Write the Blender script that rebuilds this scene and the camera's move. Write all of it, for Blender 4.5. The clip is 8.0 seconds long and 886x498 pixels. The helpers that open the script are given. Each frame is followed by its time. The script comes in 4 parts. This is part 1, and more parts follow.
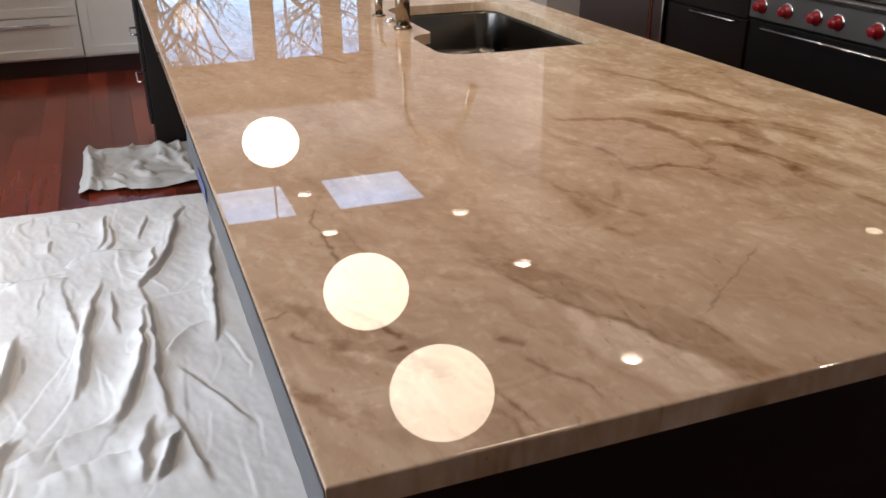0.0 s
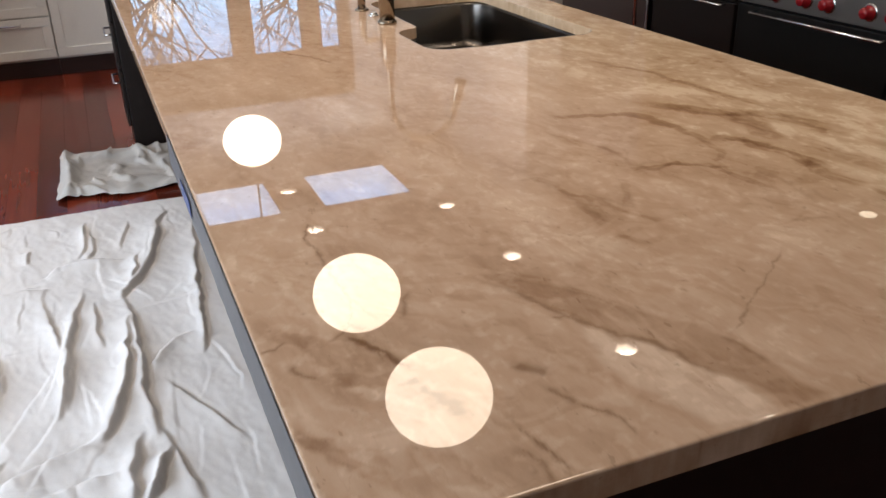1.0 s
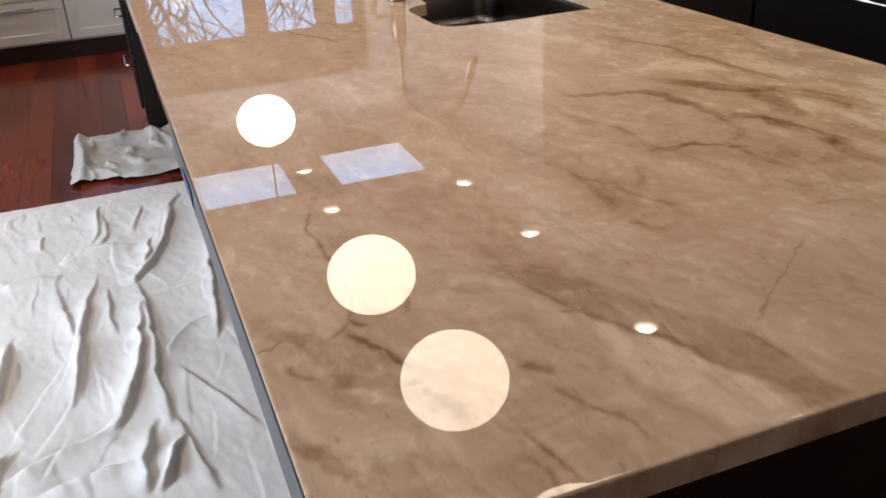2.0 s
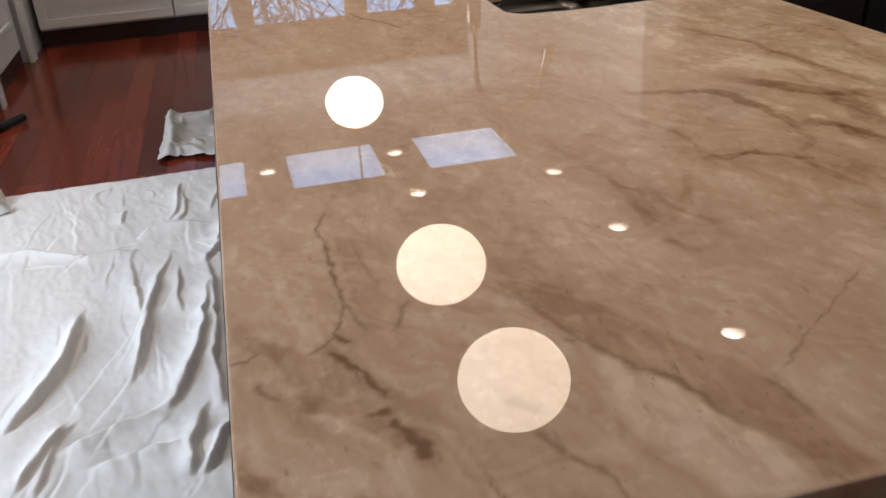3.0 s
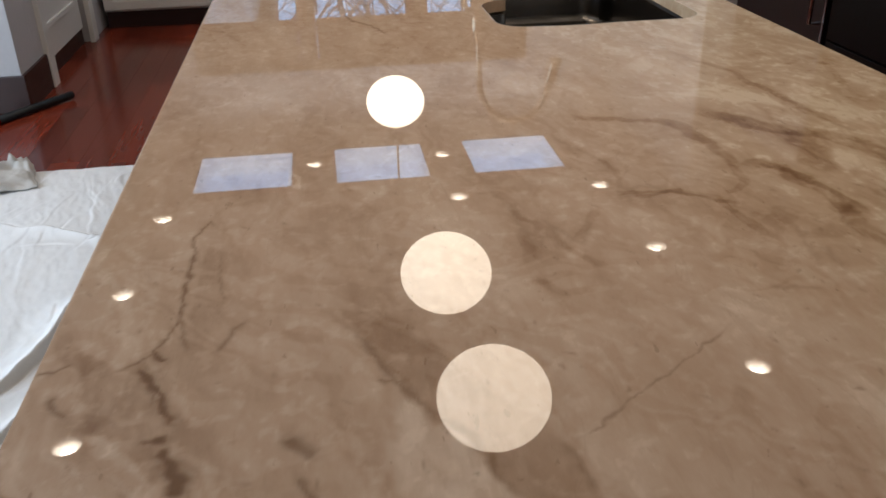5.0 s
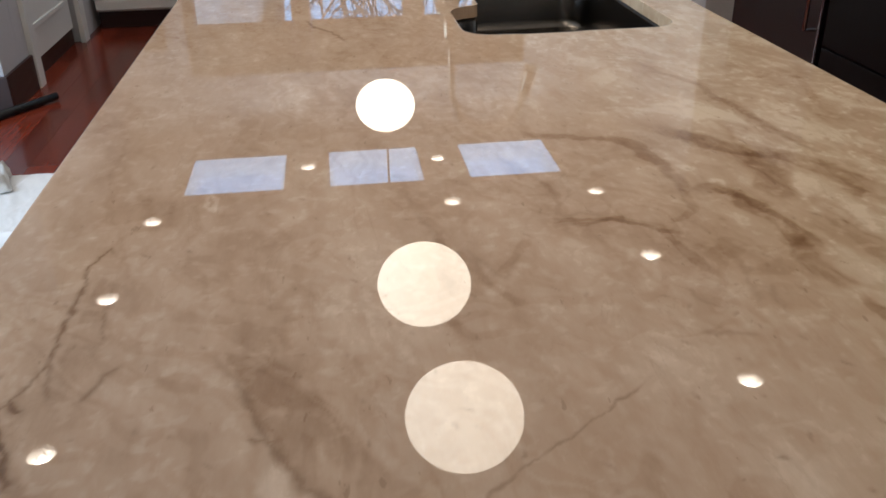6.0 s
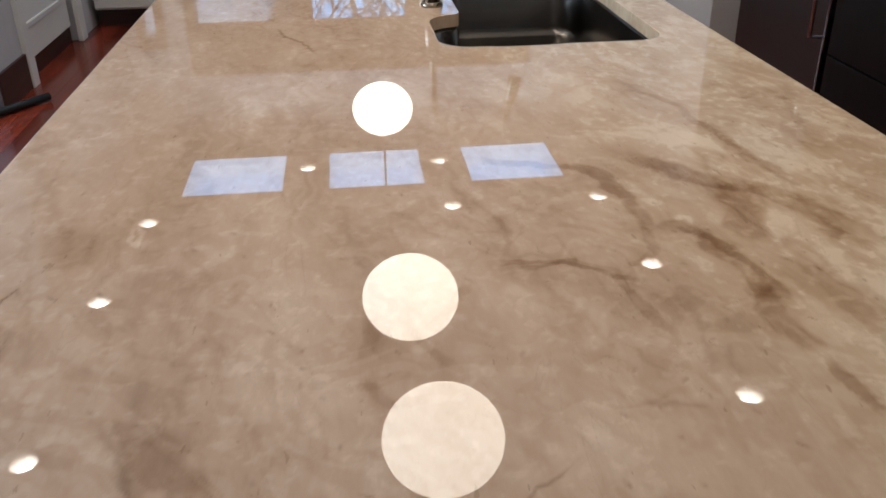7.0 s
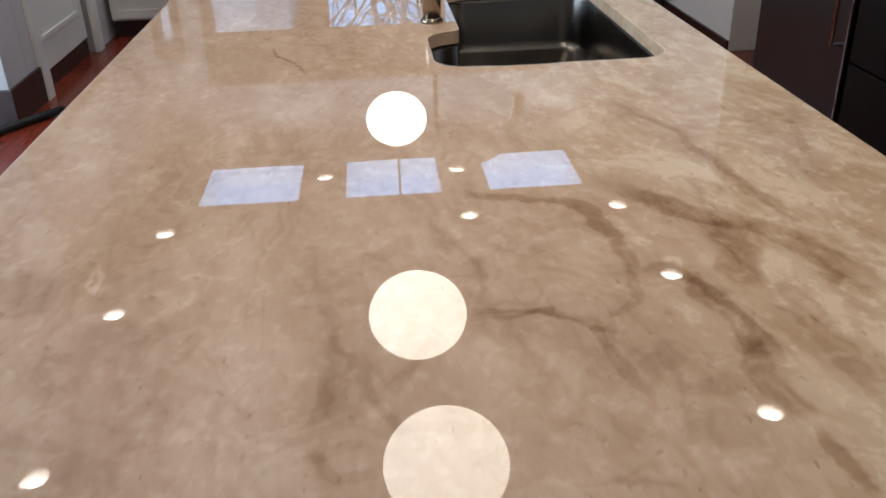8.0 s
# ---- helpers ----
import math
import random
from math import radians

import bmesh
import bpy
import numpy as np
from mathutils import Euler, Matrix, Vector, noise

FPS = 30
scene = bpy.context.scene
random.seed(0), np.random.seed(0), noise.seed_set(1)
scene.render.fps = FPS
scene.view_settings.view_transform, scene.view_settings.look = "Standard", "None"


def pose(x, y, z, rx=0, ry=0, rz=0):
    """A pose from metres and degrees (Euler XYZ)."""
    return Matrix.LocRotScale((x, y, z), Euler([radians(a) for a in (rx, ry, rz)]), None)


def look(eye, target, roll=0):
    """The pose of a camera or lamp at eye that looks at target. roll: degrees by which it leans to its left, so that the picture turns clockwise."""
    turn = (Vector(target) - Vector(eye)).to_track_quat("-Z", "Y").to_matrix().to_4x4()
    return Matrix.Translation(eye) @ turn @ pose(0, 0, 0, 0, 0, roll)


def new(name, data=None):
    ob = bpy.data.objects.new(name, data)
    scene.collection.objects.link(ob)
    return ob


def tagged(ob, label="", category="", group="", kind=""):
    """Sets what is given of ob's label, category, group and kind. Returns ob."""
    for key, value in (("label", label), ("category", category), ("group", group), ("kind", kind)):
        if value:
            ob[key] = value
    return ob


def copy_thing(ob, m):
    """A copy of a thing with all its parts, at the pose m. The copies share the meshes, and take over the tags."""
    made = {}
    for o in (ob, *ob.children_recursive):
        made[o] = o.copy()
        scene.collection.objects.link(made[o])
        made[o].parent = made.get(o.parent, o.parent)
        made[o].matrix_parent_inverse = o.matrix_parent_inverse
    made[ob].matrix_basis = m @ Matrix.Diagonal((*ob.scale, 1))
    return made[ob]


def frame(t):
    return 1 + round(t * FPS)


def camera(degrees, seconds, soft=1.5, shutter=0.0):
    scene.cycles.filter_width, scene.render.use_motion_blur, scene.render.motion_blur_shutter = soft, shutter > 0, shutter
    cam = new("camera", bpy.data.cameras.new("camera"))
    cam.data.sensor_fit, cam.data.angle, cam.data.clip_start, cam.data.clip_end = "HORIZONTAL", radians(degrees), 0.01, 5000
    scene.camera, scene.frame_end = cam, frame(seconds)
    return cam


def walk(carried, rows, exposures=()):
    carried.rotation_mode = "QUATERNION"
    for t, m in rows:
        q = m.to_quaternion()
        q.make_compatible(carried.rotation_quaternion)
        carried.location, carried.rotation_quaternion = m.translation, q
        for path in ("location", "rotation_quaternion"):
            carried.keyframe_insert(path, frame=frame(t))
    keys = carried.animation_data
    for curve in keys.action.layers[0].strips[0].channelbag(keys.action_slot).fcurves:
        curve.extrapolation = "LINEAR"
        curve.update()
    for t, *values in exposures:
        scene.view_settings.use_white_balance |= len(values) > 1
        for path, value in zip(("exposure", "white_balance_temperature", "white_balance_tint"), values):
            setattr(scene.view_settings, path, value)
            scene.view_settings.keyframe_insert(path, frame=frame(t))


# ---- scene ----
cam = camera(54.1, 8.0, soft=1.6, shutter=0.3)
PATH = [
    (0, (-0.107, 1.859, 1.401), (0.528, 3.565, 0.573), -0.4),
    (0.5, (-0.113, 1.898, 1.407), (0.534, 3.595, 0.57), -1.0),
    (1, (-0.102, 1.945, 1.401), (0.563, 3.628, 0.55), -1.7),
    (1.2, (-0.109, 1.946, 1.399), (0.573, 3.619, 0.54), -1.8),
    (2.3, (-0.037, 2.008, 1.396), (0.521, 3.697, 0.483), -3.6),
    (2.5, (-0.013, 2.023, 1.387), (0.496, 3.726, 0.469), -3.5),
    (3, (0.058, 2.028, 1.386), (0.444, 3.76, 0.462), -3.6),
    (3.5, (0.115, 2.017, 1.388), (0.437, 3.762, 0.466), -3.2),
    (4, (0.183, 2.004, 1.387), (0.451, 3.758, 0.465), -2.4),
    (4.5, (0.237, 2.009, 1.387), (0.481, 3.769, 0.468), -1.7),
    (6, (0.41, 2.107, 1.378), (0.621, 3.872, 0.461), -1.1),
    (6.5, (0.458, 2.146, 1.378), (0.665, 3.914, 0.466), -0.8),
    (7, (0.506, 2.195, 1.385), (0.69, 3.96, 0.462), -0.8),
    (7.5, (0.539, 2.225, 1.394), (0.703, 3.991, 0.47), -0.8),
    (8, (0.575, 2.262, 1.4), (0.7, 4.035, 0.484), -1.8),
]
walk(cam, [(t, look(eye, target, roll)) for t, eye, target, roll in PATH],
     exposures=[(0.0, 0.24, 6540, 11), (1.2, 0.25, 6540, 11), (2.5, 0.1, 6460, 11), (3.5, -0.18, 6360, 10), (4.7, -0.24, 6260, 8), (6.0, 0.0, 5900, 5), (8.0, 0.18, 5700, 5)])


# ---- world and large lights ----
world = bpy.data.worlds.new("sky_world")
scene.world = world
world.use_nodes = True
wn = world.node_tree.nodes
sky = wn.new("ShaderNodeTexSky")
sky.sky_type, sky.sun_disc = "NISHITA", False
sky.sun_elevation, sky.sun_rotation = radians(28), radians(200)
sky.dust_density, sky.ozone_density = 0.1, 5.0
wn["Background"].inputs["Strength"].default_value = 0.30
world.node_tree.links.new(sky.outputs[0], wn["Background"].inputs["Color"])

sun_data = bpy.data.lights.new("sun", "SUN")
sun_data.energy, sun_data.angle, sun_data.color = 1.2, radians(10), (1.0, 0.95, 0.88)
new("sun", sun_data).matrix_world = look((-6, -14, 9), (0, 6, 0))


def window_lamp(name, centre, aim, w, h, watts, tint):
    """Daylight that comes in through one opening."""
    d = bpy.data.lights.new(name, "AREA")
    d.shape, d.size, d.size_y, d.energy, d.color = "RECTANGLE", w, h, watts, tint
    ob = new(name, d)
    ob.matrix_world = look(centre, aim)
    return ob


CEIL = 2.91
DAY = (0.62, 0.78, 1.0)
SKYLIGHTS = [(-0.735, -0.035), (0.295, 0.98), (1.32, 2.0)]
SKY_Y = (7.925, 8.62)
for xa, xb in SKYLIGHTS:
    cx, cy = (xa + xb) / 2, sum(SKY_Y) / 2
    window_lamp("skylight_daylight", (cx, cy, CEIL + 0.006), (cx, cy + 1e-4, 0), xb - xa, SKY_Y[1] - SKY_Y[0], 2.9, (0.42, 0.66, 1.0))
# daylight added from the left, through an assumed opening out of view
window_lamp("unseen_west_daylight", (-2.72, 4.1, 1.25), (0, 4.1, 1.2499), 2.8, 2.2, 105, (0.84, 0.92, 1.0))

# the beams of the recessed downlights, straight down
# unseen ones added at y 3.9 and 2.6 carry on the rows for light
DOWNLIGHTS = [(2.20, 6.541), (2.234, 5.252), (2.23, 3.9), (2.147, 7.529), (1.13, 7.515), (1.128, 8.342), (0.137, 8.327), (-0.88, 7.51), (-0.962, 6.506), (-0.963, 5.188), (-0.963, 3.9), (2.23, 2.6)]
beam = bpy.data.lights.new("downlight_beam", "SPOT")
beam.energy, beam.color, beam.shadow_soft_size = 17.0, (1.0, 0.86, 0.72), 0.012
beam.spot_size, beam.spot_blend = radians(110), 0.7
for x, y in DOWNLIGHTS:
    new("downlight_beam", beam).matrix_world = look((x, y, CEIL + 0.012), (x, y + 1e-4, 0))

# ---- helpers for meshes ----


def link(bm, name, material, parent=None, label="", smooth=False):
    me = bpy.data.meshes.new(name)
    bm.to_mesh(me)
    bm.free()
    if smooth:
        for p in me.polygons:
            p.use_smooth = True
    me.materials.append(material)
    ob = new(name, me)
    if parent is not None:
        ob.parent = parent
    if label:
        ob["label"] = label
    return ob


def part(name, bm, material, parent, label="", smooth=False):
    return link(bm, name, material, parent, label, smooth)


def thing(name, label, category, at=(0, 0, 0), group="", kind=""):
    ob = new(name)
    ob.location = at
    return tagged(ob, label, category, group, kind)


def add_box(bm, x0, x1, y0, y1, z0, z1, bevel=0.0):
    """One box into bm, with bevelled edges."""
    r = bmesh.ops.create_cube(bm, size=1.0)
    vs = r["verts"]
    for v in vs:
        v.co = Vector(((x0 + x1) / 2 + v.co.x * (x1 - x0), (y0 + y1) / 2 + v.co.y * (y1 - y0), (z0 + z1) / 2 + v.co.z * (z1 - z0)))
    if bevel:
        es = list({e for v in vs for e in v.link_edges})
        bmesh.ops.bevel(bm, geom=es, offset=bevel, segments=2, affect="EDGES", profile=0.6)
    return bm


def box(x0, x1, y0, y1, z0, z1, bevel=0.0):
    return add_box(bmesh.new(), x0, x1, y0, y1, z0, z1, bevel)


def add_lathe(bm, profile, centre=(0, 0, 0), turn=None, seg=32):
    """Turns (radius, height) pairs round the z axis."""
    turn = turn or Matrix.Identity(4)
    rings = []
    for r, z in profile:
        ring = []
        for k in range(seg):
            a = 2 * math.pi * k / seg
            ring.append(bm.verts.new(Vector(centre) + turn @ Vector((r * math.cos(a), r * math.sin(a), z))))
        rings.append(ring)
    for a, b in zip(rings, rings[1:]):
        for k in range(seg):
            j = (k + 1) % seg
            bm.faces.new((a[k], a[j], b[j], b[k]))
    bm.faces.new(list(reversed(rings[0])))
    bm.faces.new(rings[-1])
    bmesh.ops.recalc_face_normals(bm, faces=bm.faces)
    return bm


def lathe(profile, centre=(0, 0, 0), turn=None, seg=32):
    return add_lathe(bmesh.new(), profile, centre, turn, seg)


def add_tube(bm, pts, radii, seg=12):
    """A round tube along pts with a radius at each."""
    pts = [Vector(p) for p in pts]
    rings, up = [], None
    for i, p in enumerate(pts):
        d = (pts[min(i + 1, len(pts) - 1)] - pts[max(i - 1, 0)]).normalized()
        if up is None:
            up = d.orthogonal().normalized()
        up = (up - d * up.dot(d)).normalized()
        side = d.cross(up)
        r = radii[i] if isinstance(radii, (list, tuple)) else radii
        rings.append([bm.verts.new(p + (up * math.cos(2 * math.pi * k / seg) + side * math.sin(2 * math.pi * k / seg)) * r) for k in range(seg)])
    for a, b in zip(rings, rings[1:]):
        for k in range(seg):
            j = (k + 1) % seg
            bm.faces.new((a[k], a[j], b[j], b[k]))
    bm.faces.new(list(reversed(rings[0])))
    bm.faces.new(rings[-1])
    return bm


def tube(pts, radii, seg=12):
    return add_tube(bmesh.new(), pts, radii, seg)


# ---- materials ----


def material(name, base, rough=0.5, metal=0.0, vary=0.12, scale=6.0, fine=60.0, bump=0.0, stretch=(1, 1, 1), rough_vary=0.1, ior=1.5, random_tone=0.0, spec=0.5):
    """A principled surface with colour and gloss varied at two scales, in metres."""
    m = bpy.data.materials.new(name)
    m.use_nodes = True
    nt = m.node_tree
    n, l = nt.nodes, nt.links
    p = n["Principled BSDF"]
    p.inputs["Metallic"].default_value = metal
    p.inputs["IOR"].default_value = ior
    p.inputs["Specular IOR Level"].default_value = spec
    co = n.new("ShaderNodeTexCoord")
    mp = n.new("ShaderNodeMapping")
    mp.inputs["Scale"].default_value = stretch
    l.new(co.outputs["Object"], mp.inputs[0])
    big, small = n.new("ShaderNodeTexNoise"), n.new("ShaderNodeTexNoise")
    big.inputs["Scale"].default_value, big.inputs["Detail"].default_value = scale, 5
    small.inputs["Scale"].default_value, small.inputs["Detail"].default_value = fine, 3
    l.new(mp.outputs[0], big.inputs["Vector"])
    l.new(mp.outputs[0], small.inputs["Vector"])
    add = n.new("ShaderNodeMath")
    add.operation = "MULTIPLY_ADD"
    add.inputs[1].default_value = 0.5
    l.new(small.outputs["Fac"], add.inputs[0])
    half = n.new("ShaderNodeMath")
    half.operation = "MULTIPLY"
    half.inputs[1].default_value = 0.5
    l.new(big.outputs["Fac"], half.inputs[0])
    l.new(half.outputs[0], add.inputs[2])
    source = add.outputs[0]
    if random_tone:
        info = n.new("ShaderNodeObjectInfo")
        tone = n.new("ShaderNodeMath")
        tone.operation = "MULTIPLY_ADD"
        tone.inputs[1].default_value = random_tone
        l.new(info.outputs["Random"], tone.inputs[0])
        l.new(source, tone.inputs[2])
        sub = n.new("ShaderNodeMath")
        sub.operation = "SUBTRACT"
        sub.inputs[1].default_value = random_tone / 2
        l.new(tone.outputs[0], sub.inputs[0])
        source = sub.outputs[0]
    ramp = n.new("ShaderNodeValToRGB")
    e = ramp.color_ramp.elements
    e[0].position, e[1].position = 0.25, 0.75
    e[0].color = (*[c * (1 - vary) for c in base], 1)
    e[1].color = (*[min(1, c * (1 + vary)) for c in base], 1)
    l.new(source, ramp.inputs[0])
    l.new(ramp.outputs[0], p.inputs["Base Color"])
    rr = n.new("ShaderNodeMapRange")
    rr.inputs["To Min"].default_value = max(0.0, rough * (1 - rough_vary * 2))
    rr.inputs["To Max"].default_value = min(1.0, rough * (1 + rough_vary * 2))
    l.new(big.outputs["Fac"], rr.inputs["Value"])
    l.new(rr.outputs[0], p.inputs["Roughness"])
    if bump:
        b = n.new("ShaderNodeBump")
        b.inputs["Strength"].default_value, b.inputs["Distance"].default_value = bump, 0.002
        l.new(small.outputs["Fac"], b.inputs["Height"])
        l.new(b.outputs[0], p.inputs["Normal"])
    return m


def glow(name, colour, strength):
    m = bpy.data.materials.new(name)
    m.use_nodes = True
    p = m.node_tree.nodes["Principled BSDF"]
    p.inputs["Base Color"].default_value = (0.8, 0.8, 0.78, 1)
    p.inputs["Emission Color"].default_value = (*colour, 1)
    p.inputs["Emission Strength"].default_value = strength
    return m


def marble_material():
    """Polished beige marble: stored tone and vein masks, with crystals, flecks and pits on top."""
    m = bpy.data.materials.new("polished_marble")
    m.use_nodes = True
    nt = m.node_tree
    n, l = nt.nodes, nt.links
    p = n["Principled BSDF"]
    co = n.new("ShaderNodeTexCoord")
    tone, vein = n.new("ShaderNodeAttribute"), n.new("ShaderNodeAttribute")
    tone.attribute_name, vein.attribute_name = "tone", "vein"
    mp = n.new("ShaderNodeMapping")
    mp.inputs["Rotation"].default_value = (0, 0, radians(-17))
    mp.inputs["Scale"].default_value = (1.0, 0.28, 1.0)
    l.new(co.outputs["Object"], mp.inputs[0])

    def noise_tex(scale, detail, rough, warp=0.0):
        t = n.new("ShaderNodeTexNoise")
        t.inputs["Scale"].default_value, t.inputs["Detail"].default_value = scale, detail
        t.inputs["Roughness"].default_value, t.inputs["Distortion"].default_value = rough, warp
        l.new(mp.outputs[0], t.inputs["Vector"])
        return t.outputs["Fac"]

    def calc(op, a, b, c=None):
        t = n.new("ShaderNodeMath")
        t.operation = op
        for k, v in enumerate((a, b, c)):
            if v is None:
                continue
            if isinstance(v, (int, float)):
                t.inputs[k].default_value = v
            else:
                l.new(v, t.inputs[k])
        return t.outputs[0]

    def window(src, lo, hi, top):
        t = n.new("ShaderNodeMapRange")
        t.interpolation_type = "SMOOTHSTEP"
        t.inputs["From Min"].default_value, t.inputs["From Max"].default_value, t.inputs["To Max"].default_value = lo, hi, top
        l.new(src, t.inputs["Value"])
        return t.outputs[0]

    streak = noise_tex(22, 10, 0.68, 0.25)
    grain = noise_tex(110, 5, 0.7)
    pale = noise_tex(70, 6, 0.7)
    pits = noise_tex(95, 3, 0.55)
    hair = noise_tex(13, 6, 0.55, 0.8)
    total = calc("MULTIPLY_ADD", streak, 0.24, -0.12)
    total = calc("ADD", total, tone.outputs["Fac"])
    total = calc("ADD", total, calc("MULTIPLY_ADD", grain, 0.20, -0.10))
    total = calc("ADD", total, window(pale, 0.56, 0.74, 0.09))
    ramp = n.new("ShaderNodeValToRGB")
    cr = ramp.color_ramp
    cr.elements[0].position, cr.elements[0].color = 0.0, (0.217, 0.114, 0.058, 1)
    cr.elements[1].position, cr.elements[1].color = 1.0, (0.747, 0.581, 0.439, 1)
    for pos, c in ((0.3, (0.374, 0.229, 0.139, 1)), (0.55, (0.510, 0.345, 0.230, 1)), (0.78, (0.606, 0.438, 0.313, 1))):
        cr.elements.new(pos).color = c
    l.new(total, ramp.inputs[0])
    # hair-thin wandering lines where a slow noise crosses its middle
    thin = calc("ABSOLUTE", calc("SUBTRACT", hair, 0.5), 0.0)
    line = n.new("ShaderNodeMapRange")
    line.inputs["From Min"].default_value, line.inputs["From Max"].default_value = 0.0, 0.010
    line.inputs["To Min"].default_value, line.inputs["To Max"].default_value = 0.12, 0.0
    l.new(thin, line.inputs["Value"])
    mask = calc("MAXIMUM", vein.outputs["Fac"], calc("MULTIPLY", line.outputs[0], window(streak, 0.45, 0.6, 1.0)))
    mask = calc("MAXIMUM", mask, window(pits, 0.70, 0.74, 0.34))
    dark = n.new("ShaderNodeMix")
    dark.data_type = "RGBA"
    dark.inputs["B"].default_value = (0.185, 0.092, 0.040, 1)
    l.new(mask, dark.inputs["Factor"])
    olive = n.new("ShaderNodeAttribute")
    olive.attribute_name = "olive"
    tint = n.new("ShaderNodeMix")
    tint.data_type, tint.blend_type = "RGBA", "MULTIPLY"
    tint.inputs["B"].default_value = (0.985, 0.995, 0.91, 1)
    l.new(olive.outputs["Fac"], tint.inputs["Factor"])
    l.new(ramp.outputs[0], tint.inputs["A"])
    l.new(tint.outputs["Result"], dark.inputs["A"])
    l.new(dark.outputs["Result"], p.inputs["Base Color"])
    p.inputs["Roughness"].default_value = 0.010
    p.inputs["IOR"].default_value = 1.55
    return m


MARBLE = marble_material()
WHITE_WALL = material("white_wall_paint", (0.80, 0.78, 0.75), 0.6, vary=0.04, bump=0.05)
# the closet wall's white, greyed: its shade is put into the colour
SHADED_WALL = material("shaded_white_wall_paint", (0.46, 0.45, 0.46), 0.6, vary=0.04, bump=0.05)
CEILING_PAINT = material("ceiling_paint", (0.62, 0.58, 0.53), 0.8, vary=0.04, bump=0.05)
WHITE_CABINET = material("white_cabinet_lacquer", (0.66, 0.65, 0.62), 0.35, vary=0.04, bump=0.02)
ESPRESSO = material("espresso_stained_wood", (0.010, 0.006, 0.005), 0.45, spec=0.3, vary=0.35, scale=5, stretch=(8, 8, 1), bump=0.05)
DARK_TRIM = material("dark_stained_trim", (0.030, 0.010, 0.007), 0.4, vary=0.3, stretch=(1, 1, 6), bump=0.05)
CHERRY = material("cherry_floor_boards", (0.135, 0.022, 0.010), 0.18, vary=0.38, scale=2.2, fine=6, stretch=(9, 0.6, 9), random_tone=0.55, rough_vary=0.2, bump=0.02, spec=0.28)
SUBFLOOR = material("dark_floor_joint", (0.02, 0.008, 0.006), 0.7)
STEEL = material("brushed_steel", (0.36, 0.34, 0.33), 0.28, metal=1.0, vary=0.06, stretch=(1, 1, 30), bump=0.03)
PANEL_STEEL = material("panel_steel", (0.17, 0.165, 0.16), 0.45, metal=0.6, vary=0.05, stretch=(1, 1, 30), bump=0.02)
SINK_STEEL = material("sink_steel", (0.16, 0.145, 0.13), 0.24, metal=1.0, vary=0.08)
DARK_STEEL = material("dark_fridge_steel", (0.16, 0.13, 0.12), 0.32, metal=1.0, vary=0.08, stretch=(1, 1, 30), bump=0.02)
CHROME = material("polished_chrome", (0.75, 0.75, 0.75), 0.12, metal=1.0, vary=0.03)
BRONZE = material("faucet_gunmetal", (0.30, 0.245, 0.19), 0.22, metal=1.0, vary=0.08)
BLACK = material("black_enamel", (0.008, 0.008, 0.008), 0.4, vary=0.2, spec=0.3)
RED_KNOB = material("red_knob_enamel", (0.26, 0.008, 0.012), 0.25, vary=0.1)
TAN_WOOD = material("tan_window_wood", (0.22, 0.135, 0.075), 0.5, vary=0.18, stretch=(8, 8, 1), bump=0.05)
SHADE = material("tan_woven_shade", (0.25, 0.175, 0.11), 0.85, vary=0.1, scale=3, fine=150, stretch=(1, 1, 8), bump=0.4)
CLOTH = material("cotton_drop_cloth", (0.72, 0.705, 0.69), 0.9, vary=0.06, scale=3, fine=300, bump=0.25)
RAG = material("grey_rag_cotton", (0.48, 0.46, 0.43), 0.95, vary=0.1, scale=8, fine=300, bump=0.4)
FILM = material("grey_masking_film", (0.24, 0.245, 0.265), 0.35, vary=0.15, scale=12)
TAPE = material("blue_masking_tape", (0.05, 0.07, 0.18), 0.6, vary=0.1)
BARK = material("bare_bark", (0.16, 0.115, 0.085), 0.9, vary=0.3, bump=0.5)
GRASS = material("winter_lawn", (0.10, 0.10, 0.055), 0.95, vary=0.4, scale=2, fine=30)
SIDING = material("white_house_siding", (0.72, 0.73, 0.75), 0.7, vary=0.04)
ROOFING = material("grey_roof_shingle", (0.12, 0.12, 0.13), 0.9, vary=0.3)
GLOBE = glow("opal_globe_glass", (1.0, 0.81, 0.625), 7.7)
LAMP_FACE = glow("downlight_lamp_face", (1.0, 0.85, 0.70), 70.0)
CAN = material("downlight_reflector", (0.88, 0.86, 0.83), 0.45, metal=0.0, vary=0.04)
HOOD_FACE = glow("hood_lamp_face", (1.0, 0.84, 0.62), 3.0)

GLASS = bpy.data.materials.new("window_glass")
GLASS.use_nodes = True
gp = GLASS.node_tree.nodes["Principled BSDF"]
gp.inputs["Transmission Weight"].default_value = 1.0
gp.inputs["Roughness"].default_value = 0.0
gp.inputs["IOR"].default_value = 1.45

# ---- setting ----
TOP = 0.92                      # height of the island's marble
NEAR, FAR = 2.433, 6.85          # the island's two ends
WIDE = 1.312                    # the island's width
WALL_Y = 9.1
X0, X1, Y0 = -2.7, 3.2, -2.0


def structure(name, bm, mat_, label, category, smooth=False):
    return tagged(link(bm, name, mat_, smooth=smooth), label, category, kind="structure")


# ground outside
bm = bmesh.new()
bmesh.ops.create_grid(bm, x_segments=8, y_segments=8, size=400)
for v in bm.verts:
    v.co.z = -0.35
structure("ground", bm, GRASS, "dull winter lawn outside the house", "ground")

structure("floor", box(X0, 4.6, Y0, 9.3, -0.12, -0.016), SUBFLOOR, "dark red cherry wood plank floor", "floor")

